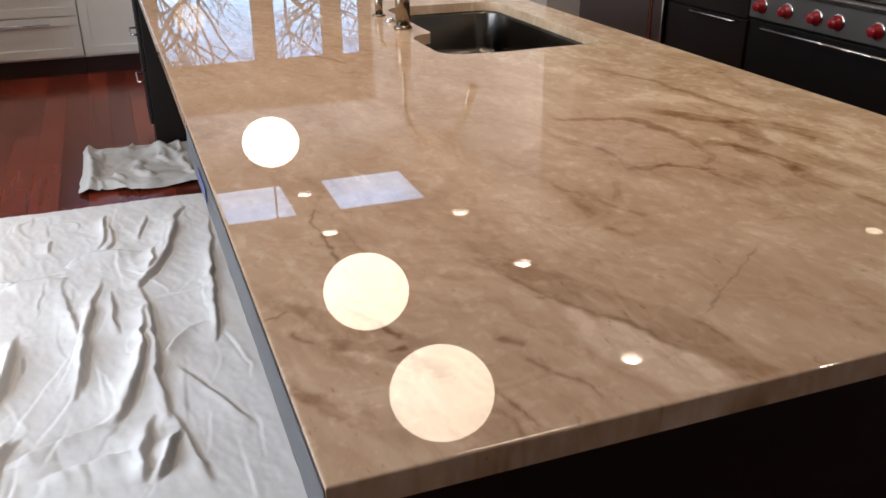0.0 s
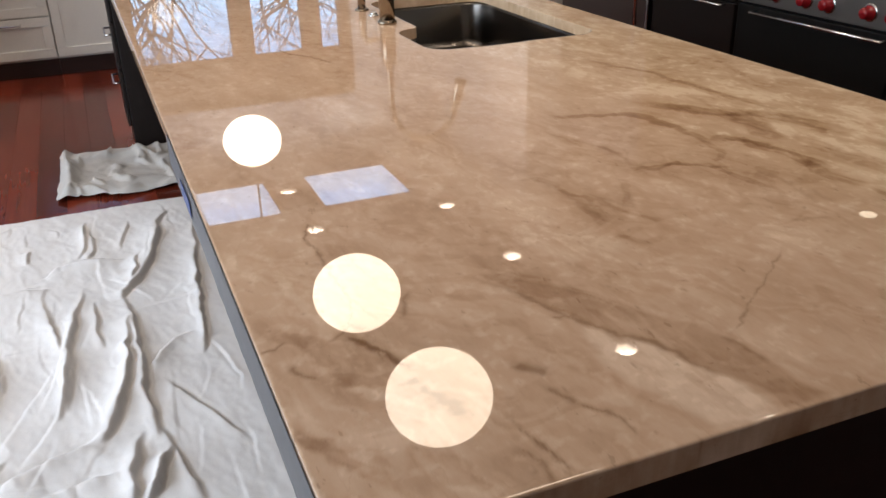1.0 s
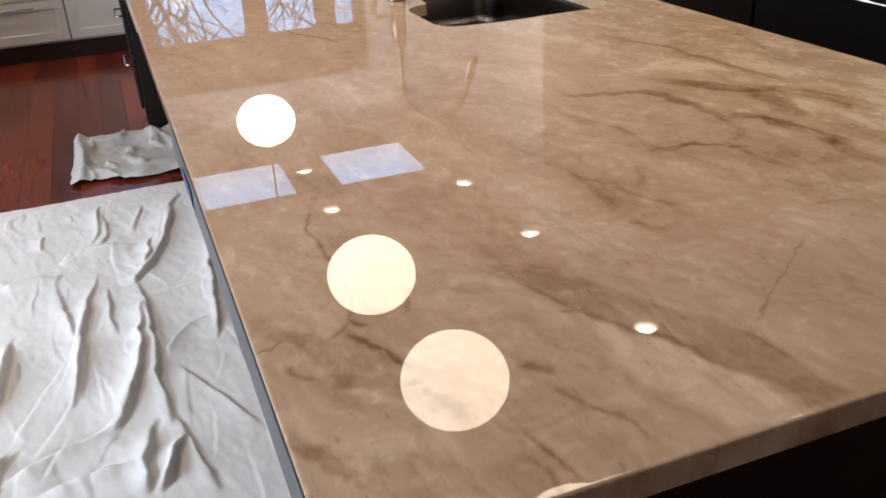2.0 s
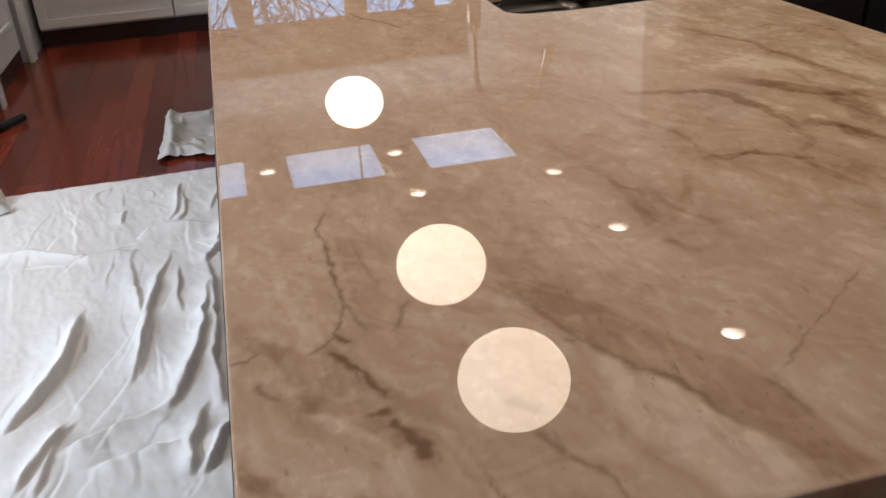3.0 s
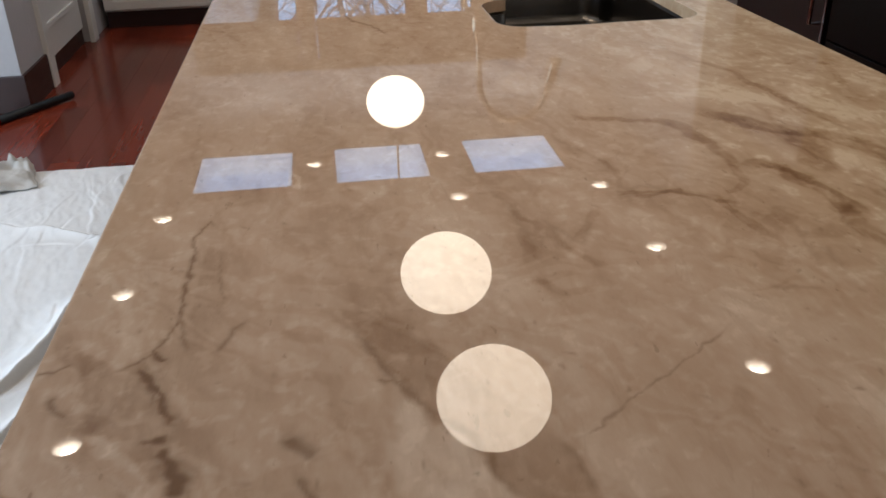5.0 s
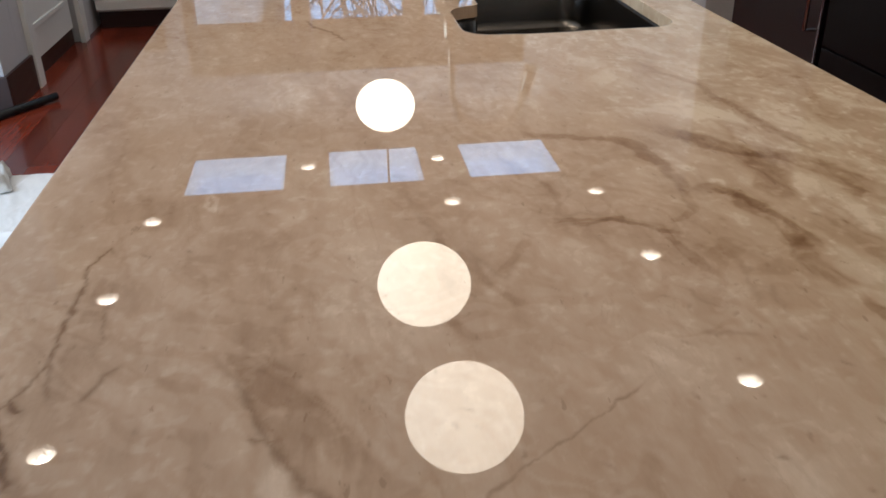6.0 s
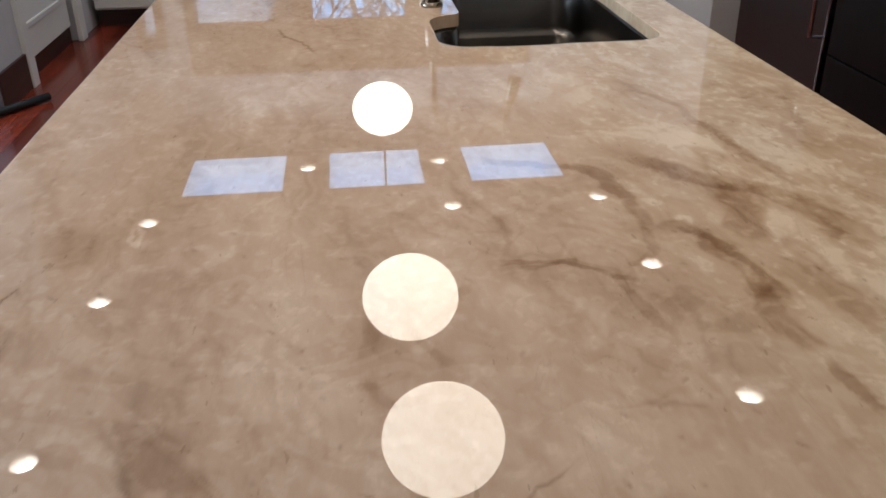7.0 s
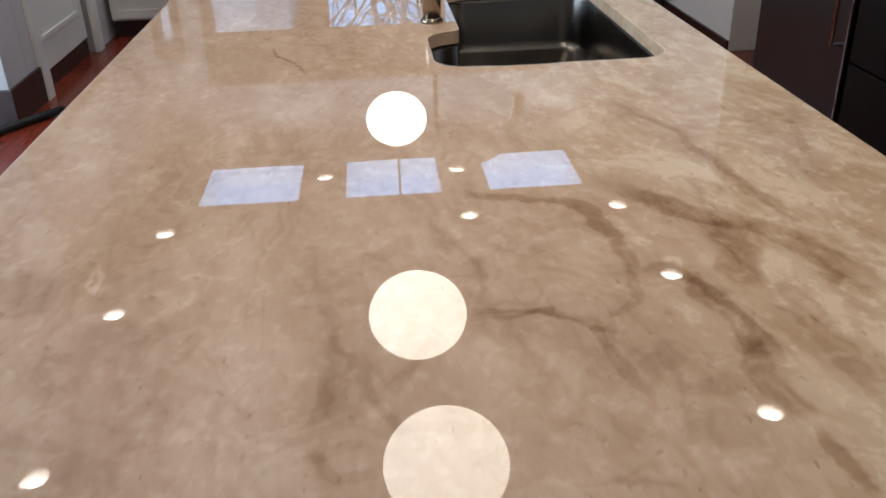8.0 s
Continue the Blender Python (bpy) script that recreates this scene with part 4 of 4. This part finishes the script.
def refrigerator():
    f = thing("refrigerator", "tall dark stainless refrigerator with a long vertical handle", "refrigerator", (RX, 6.08, 0))
    part("body", box(0.03, 0.69, -0.425, 0.44, 0.10, 2.10, 0.004), DARK_STEEL, f)
    part("plinth", box(0.06, 0.69, -0.425, 0.44, 0.0, 0.10), BLACK, f)
    dr = part("door", box(0, 0.028, -0.42, 0.437, 0.11, 2.09, 0.006), DARK_STEEL, f)
    part("handle", tube([(0, -0.385, 0.46), (-0.05, -0.385, 0.46), (-0.05, -0.385, 1.72), (0, -0.385, 1.72)], 0.010, 12), CHROME, dr, "polished vertical handle", True)
    part("edge_trim", box(-0.004, 0.0, -0.424, -0.412, 0.11, 1.75), CHROME, f, "bright metal edge strip")
    return f


refrigerator()


def dark_base(y0, y1, handles=True):
    c = thing("dark_base_cabinet", "espresso base cabinet with a slim steel handle", "cabinet", (RX, (y0 + y1) / 2, 0), "dark base cabinets")
    h = (y1 - y0) / 2
    part("carcass", box(0.02, 0.66, -h, h, 0.10, 0.885), ESPRESSO, c)
    part("toe_kick", box(0.07, 0.66, -h, h, 0.0, 0.10), BLACK, c)
    for z0, z1 in ((0.11, 0.40), (0.41, 0.728), (0.738, 0.88)) if handles else ((0.11, 0.88),):
        d = part("drawer_front", box(0, 0.02, -h + 0.003, h - 0.003, z0, z1, 0.003), ESPRESSO, c)
        zz = z1 - 0.008
        if handles and 0.5 < z1 < 0.8:
            part("handle", tube([(0, -h * 0.78, zz), (-0.03, -h * 0.78, zz), (-0.03, h * 0.27, zz), (0, h * 0.27, zz)], 0.005, 8), CHROME, d, "slim steel handle", True)
    return c


dark_base(5.02, 5.62)
dark_base(2.9, 3.72)
dark_base(1.9, 2.89)
tagged(link(box(RX - 0.03, X1 - 0.005, 5.02, 5.63, 0.887, TOP, 0.004), "side_worktop", BLACK), "dark stone worktop beside the range", "worktop")
tagged(link(box(RX - 0.03, X1 - 0.005, 1.9, 3.72, 0.887, TOP, 0.004), "side_worktop", BLACK), "dark stone worktop beside the range", "worktop")


def range_cooker():
    r = thing("range_cooker", "wide professional range with red knobs on a steel panel", "range", (RX, 4.37, 0))
    h = 0.63
    part("body", box(0.02, 0.68, -h, h, 0.12, 0.90, 0.003), BLACK, r)
    part("plinth", box(0.07, 0.68, -h, h, 0.0, 0.12), BLACK, r)
    part("control_panel", box(-0.012, 0.02, -h, h, 0.752, 0.893, 0.006), PANEL_STEEL, r, "brushed steel control panel")
    part("cooktop", box(0.0, 0.70, -h, h, 0.901, 0.918, 0.004), STEEL, r)
    part("panel_rail", box(-0.022, -0.0125, -h, h, 0.868, 0.889, 0.004), STEEL, r)
    for y0, y1 in ((-h + 0.005, -0.20), (-0.19, h - 0.005)):
        d = part("oven_door", box(-0.004, 0.0195, y0, y1, 0.14, 0.742, 0.004), BLACK, r, "black oven door")
        part("handle", tube([(0, y0 + 0.02, 0.722), (-0.045, y0 + 0.02, 0.722), (-0.045, y1 - 0.12, 0.722), (0, y1 - 0.12, 0.722)], 0.006, 10), CHROME, d, "slim steel handle", True)
    turn = Matrix.Rotation(radians(-90), 4, "Y")
    for y in (4.92, 4.765, 4.60, 4.485, 4.29, 4.175, 3.99, 3.87):
        k = part("knob", lathe([(0.027, 0.0), (0.027, 0.012), (0.021, 0.016), (0.0205, 0.036), (0.018, 0.040)], (-0.012, y - 4.37, 0.807), turn, 26), RED_KNOB, r, "glossy red knob", True)
        part("bezel", lathe([(0.034, 0.0), (0.034, 0.004), (0.030, 0.006)], (-0.0125, y - 4.37, 0.807), turn, 26), CHROME, k, "chrome bezel", True)
    for yy in (-0.42, 0.0, 0.42):
        bm = bmesh.new()
        for k in range(4):
            add_box(bm, 0.05, 0.62, yy - 0.17 + k * 0.11, yy - 0.158 + k * 0.11, 0.919, 0.944, 0.003)
        add_box(bm, 0.30, 0.315, yy - 0.18, yy + 0.18, 0.922, 0.940, 0.003)
        part("grate", bm, BLACK, r, "cast iron grate")
    return r


range_cooker()


def hood():
    c = thing("range_hood", "dark wood-panelled range hood with one warm lamp", "range hood", (RX + 0.35, 4.37, 1.95))
    part("canopy", box(-0.09, 0.345, -0.66, 0.66, 0.0, CEIL - 1.952, 0.004), ESPRESSO, c)
    part("lamp_face", lathe([(0.0001, -0.004), (0.035, -0.004), (0.035, -0.001)], (0.02, 0.09, 0.0), seg=20), HOOD_FACE, c, "warm lamp face")
    return c


hood()


def wall_unit(y0, y1, z0, depth=0.35, doors=2):
    u = thing("wall_cabinet", "espresso wall cabinet reaching up to the ceiling", "cabinet", (X1 - depth, (y0 + y1) / 2, z0), "dark wall cabinets")
    h, top = (y1 - y0) / 2, CEIL - z0 - 0.003
    part("carcass", box(0.02, depth - 0.004, -h, h, 0, top), ESPRESSO, u)
    for k in range(doors):
        a, b3 = -h + 2 * h * k / doors, -h + 2 * h * (k + 1) / doors
        d = part("door_front", box(0, 0.0195, a + 0.003, b3 - 0.003, 0.003, top - 0.003, 0.003), ESPRESSO, u)
        part("handle", tube([(0, a + 0.05, 0.08), (-0.03, a + 0.05, 0.08), (-0.03, a + 0.05, 0.24), (0, a + 0.05, 0.24)], 0.005, 8), CHROME, d, "slim steel handle", True)


structure("trim_backsplash", box(X1 - 0.02, X1 - 0.003, 1.9, 5.63, TOP + 0.002, 1.95, 0.002), SHADE, "tan stone backsplash behind the range", "backsplash")
wall_unit(5.05, 5.63, 1.42, doors=1)
wall_unit(2.9, 3.68, 1.42)
wall_unit(1.9, 2.89, 1.42)
wall_unit(5.66, 6.53, 2.12, depth=0.68)

# ---- drop cloth and rags ----
FOLDS = []
FOLDS.append((0.030, 0.030, [(0.067, 5.541), (0.012, 5.409), (-0.013, 5.203), (-0.042, 5.047), (-0.093, 4.913), (-0.157, 4.82), (-0.17, 4.766)]))
FOLDS.append((0.026, 0.034, [(-0.162, 4.799), (-0.143, 4.616), (-0.131, 4.452), (-0.135, 4.309), (-0.145, 4.181), (-0.128, 4.053), (-0.136, 3.923)]))
FOLDS.append((0.024, 0.030, [(-0.16, 4.623), (-0.161, 4.465), (-0.176, 4.292), (-0.198, 4.141), (-0.242, 4.015), (-0.272, 3.961)]))
FOLDS.append((0.022, 0.026, [(-0.292, 4.891), (-0.309, 4.686), (-0.325, 4.496), (-0.342, 4.328), (-0.347, 4.204), (-0.365, 4.108)]))
FOLDS.append((0.022, 0.024, [(0.147, 5.417), (0.101, 4.933), (0.078, 4.652), (0.06, 4.41), (0.036, 4.301)]))
FOLDS.append((0.024, 0.022, [(-0.131, 4.307), (-0.106, 4.304), (-0.077, 4.355), (-0.028, 4.409), (0.032, 4.445)]))
FOLDS.append((0.020, 0.022, [(-0.419, 5.052), (-0.361, 5.104), (-0.262, 5.114), (-0.131, 5.096)]))
FOLDS.append((0.024, 0.020, [(-0.599, 4.93), (-0.528, 4.945), (-0.389, 4.952)]))
FOLDS.append((0.030, 0.032, [(-0.17, 3.972), (-0.193, 3.865), (-0.205, 3.797), (-0.199, 3.726), (-0.212, 3.683)]))
FOLDS.append((0.030, 0.030, [(-0.106, 3.89), (-0.135, 3.816), (-0.15, 3.728), (-0.187, 3.673)]))
FOLDS.append((0.018, 0.016, [(-0.25, 5.543), (-0.259, 5.369), (-0.289, 5.163)]))
FOLDS.append((0.034, 0.020, [(-0.53, 3.858), (-0.455, 3.9), (-0.335, 3.949), (-0.231, 4.017)]))
FOLDS.append((0.034, 0.020, [(-0.451, 3.782), (-0.337, 3.801), (-0.224, 3.81)]))
FOLDS.append((0.026, 0.014, [(-0.138, 4.028), (-0.101, 3.877), (-0.073, 3.743), (-0.049, 3.617)]))
FOLDS.append((0.024, 0.012, [(-0.097, 4.226), (-0.03, 4.102), (0.032, 3.986), (0.087, 3.813)]))
FOLDS.append((0.020, 0.014, [(-0.416, 4.861), (-0.37, 4.63), (-0.342, 4.449)]))
FOLDS.append((0.018, 0.014, [(-0.252, 4.792), (-0.242, 4.576), (-0.227, 4.447)]))
FOLDS.append((0.016, 0.016, [(-0.087, 5.132), (-0.093, 4.964), (-0.124, 4.892)]))
FOLDS.append((0.016, 0.012, [(-0.464, 5.339), (-0.472, 5.204)]))
FOLDS.append((0.018, 0.010, [(-0.095, 5.489), (-0.145, 5.202)]))
FOLDS.append((0.016, 0.012, [(-0.513, 4.433), (-0.518, 4.321)]))
FOLDS.append((0.026, 0.024, [(-0.548, 4.554), (-0.544, 4.419), (-0.566, 4.274), (-0.615, 4.102), (-0.676, 3.974)]))
FOLDS.append((0.022, 0.018, [(-0.318, 4.473), (-0.331, 4.283), (-0.342, 4.142)]))
FOLDS.append((0.024, 0.014, [(-0.882, 5.093), (-0.761, 5.049), (-0.598, 4.966), (-0.398, 4.993)]))
FOLDS.append((0.026, 0.020, [(-0.476, 4.007), (-0.546, 3.914), (-0.594, 3.803), (-0.609, 3.746)]))
FOLDS.append((0.020, 0.014, [(-0.235, 5.452), (-0.243, 5.226), (-0.256, 5.151)]))
FOLDS.append((0.026, 0.024, [(-0.545, 4.592), (-0.548, 4.45), (-0.566, 4.232), (-0.612, 4.107), (-0.667, 3.991)]))
FOLDS.append((0.024, 0.014, [(-1.001, 5.168), (-0.855, 5.069), (-0.708, 5.038), (-0.54, 4.938)]))
FOLDS.append((0.022, 0.014, [(-0.515, 4.006), (-0.546, 3.848), (-0.569, 3.689)]))


def sheet(name, x0, x1, y0, y1, step, height, mat_, thick=0.002):
    """A cloth as a relief over its support, with its own thickness."""
    gx, gy = np.arange(x0, x1 + step / 2, step), np.arange(y0, y1 + step / 2, step)
    X, Y = np.meshgrid(gx, gy)
    X, Y, Z = height(X, Y)
    n = X.size
    top = np.stack([X.ravel(), Y.ravel(), Z.ravel()], -1)
    low = top - (0, 0, thick)
    ids = np.arange(n).reshape(X.shape)
    q = np.stack([ids[:-1, :-1], ids[:-1, 1:], ids[1:, 1:], ids[1:, :-1]], -1).reshape(-1, 4)
    loop = np.concatenate([ids[0, :], ids[1:, -1], ids[-1, -2::-1], ids[-2:0:-1, 0]])
    nxt = np.roll(loop, -1)
    side = np.stack([loop, loop + n, nxt + n, nxt], -1)
    me = bpy.data.meshes.new(name)
    me.from_pydata(np.concatenate([top, low]).tolist(), [], np.concatenate([q, q[:, ::-1] + n, side]).tolist())
    for p in me.polygons:
        p.use_smooth = True
    me.materials.append(mat_)
    return new(name, me)


def crease(d, w, steep):
    """A ridge with one steep side and one that runs out slowly."""
    d = d * steep
    return np.where(d > 0, np.exp(-(d / (0.30 * w)) ** 2) - 0.3 * np.exp(-((d - 0.7 * w) / (0.35 * w)) ** 2), 0.4 * np.exp(-(d / (1.1 * w)) ** 2) + 0.6 * np.exp(-(d / (3.0 * w)) ** 2))


def drop_height(X, Y):
    wx = X + 0.035 * (fbm(X * 7, Y * 7, 3) - 0.5)
    wy = Y + 0.035 * (fbm(X * 7 + 30, Y * 7, 3) - 0.5)
    Z = 0.012 + 0.008 * fbm(X * 2.4, Y * 1.8, 2) + 0.004 * fbm(X * 11 + 0.3 * Y, Y * 5, 3)
    Z += 0.0035 * (1 - np.abs(2 * fbm(wx * 16 + 4 * Y, wy * 5, 3) - 1)) + 0.0012 * fbm(X * 60, Y * 40, 2)
    # fine creases, most of them running down the cloth
    rnd = random.Random(19)
    for k in range(150):
        cx, cy, ang = rnd.uniform(-1.5, 0.1), rnd.uniform(3.1, 5.6), rnd.gauss(0.10, 0.30) + (1.3 if k % 9 == 0 else 0)
        length, bow = rnd.uniform(0.06, 0.26), rnd.uniform(-0.03, 0.03)
        line = []
        for q in (-1, -0.5, 0, 0.5, 1):
            line.append((cx + math.sin(ang) * q * length + math.cos(ang) * bow * (1 - q * q), cy + math.cos(ang) * q * length - math.sin(ang) * bow * (1 - q * q)))
        w, h, steep = rnd.uniform(0.008, 0.018), rnd.uniform(0.0010, 0.0032), rnd.choice((-1, 1))
        near = (np.abs(X - cx) < length + 0.15) & (np.abs(Y - cy) < length + 0.15)
        d, a = polyline_side(wx[near], wy[near], line)
        Z[near] += h * np.sin(math.pi * np.clip(a, 0, 1)) * crease(d, w, steep)
    for w, h, pts in FOLDS:
        d, a = polyline_side(wx, wy, pts)
        ends = np.clip(np.minimum(a, 1 - a) * 4, 0, 1)
        w = w * (0.50 + 0.5 * fbm(X * 5, Y * 5, 2))
        Z = Z + 1.05 * h * ends * (0.7 + 0.6 * (fbm(X * 8, Y * 8 + 5, 2) - 0.5)) * crease(d, w, 1)
    Z = np.maximum(Z, 0.0035)
    Y = Y + 0.018 * (fbm(X * 6, X * 0 + 3, 3) - 0.5) * np.clip((Y - 5.4) / 0.25, 0, 1)
    return X, Y, Z


tagged(sheet("drop_cloth", -1.65, 0.20, 2.9, 5.672, 0.005, drop_height, CLOTH), "rumpled white cotton drop cloth spread on the floor", "drop cloth")


def rag_height(cx, cy, ang, hx, hy, lift, seed):
    def f(X, Y):
        u, v = X / hx, Y / hy
        Z = 0.006 + lift * (0.55 + 0.9 * (fbm(X * 9 + seed, Y * 9, 4) - 0.5))
        r = 1 - np.abs(2 * fbm(X * 8 + seed, Y * 4 + X * 3, 3) - 1)
        Z = Z + lift * 0.6 * np.clip((r - 0.84) / 0.16, 0, 1)
        Z = Z + lift * 1.1 * np.exp(-((u + 0.86 + 0.1 * np.sin(v * 3)) / 0.09) ** 2) + lift * 0.8 * np.exp(-((v - 0.45 - 0.3 * u) / 0.07) ** 2)
        edge = np.clip((1 - np.maximum(np.abs(u), np.abs(v))) * 9, 0, 1)
        Z = 0.004 + Z * (0.45 + 0.55 * edge)
        X2 = X + 0.05 * (fbm(Y * 6 + seed, X * 3, 3) - 0.5)
        Y2 = Y + 0.07 * (fbm(X * 6 + seed + 9, Y * 3, 3) - 0.5)
        c, s = math.cos(ang), math.sin(ang)
        return cx + X2 * c - Y2 * s, cy + X2 * s + Y2 * c, Z
    return f


tagged(sheet("folded_rag", -0.27, 0.27, -0.33, 0.33, 0.009, rag_height(-0.075, 6.19, radians(-3), 0.27, 0.33, 0.034, 3), RAG), "folded grey-white cotton rag lying on the floorboards", "rag")
tagged(sheet("crumpled_rag", -0.17, 0.17, -0.13, 0.13, 0.007, lambda X, Y: (lambda r: (r[0], r[1], r[2] + 0.014))(rag_height(-1.12, 5.55, 0.3, 0.17, 0.13, 0.055, 11)(X, Y)), RAG), "crumpled grey rag heaped on the drop cloth", "rag")

v = thing("vacuum_wand", "black plastic vacuum wand with a red end on the floor", "vacuum wand", (0, 0, 0))
part("wand", tube([(-1.075, 6.79, 0.026), (-1.2, 6.62, 0.024), (-1.345, 6.42, 0.022)], [0.020, 0.021, 0.022], 14), BLACK, v, smooth=True)
part("tip", tube([(-1.347, 6.417, 0.022), (-1.42, 6.32, 0.022)], [0.024, 0.020], 14), RED_KNOB, v, "red plastic end", True)

# ---- outside the window ----


def bare_tree(x, y, height, seed):
    rnd = random.Random(seed)
    t = thing("bare_tree", "leafless winter tree with many fine branches", "tree", (x, y, -0.35), "bare trees outside")
    trunk, limbs = bmesh.new(), bmesh.new()

    def grow(bm, p, d, length, r, depth):
        pts, radii = [p], [r]
        for k in range(4):
            d = (d + Vector((rnd.uniform(-1, 1), rnd.uniform(-1, 1), rnd.uniform(-0.5, 0.8))) * 0.22).normalized()
            p = p + d * length / 4
            pts.append(p)
            radii.append(r * (1 - 0.11 * (k + 1)))
        add_tube(bm, pts, radii, 7 if depth < 2 else 4)
        if depth >= 5:
            return
        for k in range(4 if depth < 2 else 3):
            q = pts[rnd.randint(2, 4)]
            side = Vector((rnd.uniform(-1, 1), rnd.uniform(-1, 1), rnd.uniform(-0.2, 0.7)))
            grow(limbs, q, (d * 0.6 + side).normalized(), length * rnd.uniform(0.55, 0.8), r * rnd.uniform(0.45, 0.62), depth + 1)

    grow(trunk, Vector((0, 0, 0)), Vector((0.05, 0, 1)), height * 0.30, 0.09, 0)
    part("trunk", trunk, BARK, t, smooth=True)
    part("branches", limbs, BARK, t, smooth=True)
    return t


for x, y, hh, seed in ((1.6, 15.0, 8.0, 3), (4.2, 17.5, 9.0, 5), (-1.2, 20.0, 9.5, 8), (7.5, 19.0, 9.0, 12), (0.6, 26.0, 11, 21)):
    bare_tree(x, y, hh, seed)

hs = thing("neighbour_house", "white sided neighbour house beyond the lawn", "house", (-4.6, 21.0, -0.35))
part("wall", box(-3.4, 3.4, 0, 6, 0, 5.2), SIDING, hs)
bm = bmesh.new()
vs = [bm.verts.new(c) for c in ((-3.7, -0.3, 5.2), (3.7, -0.3, 5.2), (3.7, 6.3, 5.2), (-3.7, 6.3, 5.2), (-3.7, 3, 7.6), (3.7, 3, 7.6))]
for f in ((0, 1, 5, 4), (2, 3, 4, 5), (1, 2, 5), (3, 0, 4), (3, 2, 1, 0)):
    bm.faces.new([vs[i] for i in f])
part("roof", bm, ROOFING, hs)
for x in (-2.0, 0.6, 2.4):
    part("window", box(x - 0.45, x + 0.45, -0.05, 0.02, 2.9, 4.2, 0.01), BLACK, hs, "dark window")

# ---- floorboards, last ----
BOARD = 0.125


def boards():
    floor = bpy.data.objects["floor"]
    rnd = random.Random(4)
    shared = {}
    rest = bmesh.new()
    col = 0
    x = X0
    while x < 4.45:
        y = Y0 - rnd.uniform(0, 1.0)
        while y < 9.1:
            length = rnd.choice((0.9, 1.2, 1.5))
            y0, y1 = max(y, Y0), min(y + length, 9.1)
            y += length
            if y1 - y0 < 0.06:
                continue
            close = -1.4 < x < 0.25 and y1 > 4.8
            if close:
                key = round(y1 - y0, 3)
                if key not in shared:
                    bm = box(0.0003, BOARD - 0.0003, 0.0003, key - 0.0003, -0.0155, 0.0, 0.0006)
                    me = bpy.data.meshes.new("floorboard")
                    bm.to_mesh(me)
                    bm.free()
                    me.materials.append(CHERRY)
                    shared[key] = me
                ob = new("floorboard", shared[key])
                ob.location = (x, y0, 0)
                ob.parent = floor
            else:
                add_box(rest, x + 0.0003, x + BOARD - 0.0003, y0 + 0.0003, y1 - 0.0003, -0.0155, 0.0)
        x += BOARD
    ob = link(rest, "floorboards", CHERRY, floor)
    ob["kind"] = "stuff"


boards()
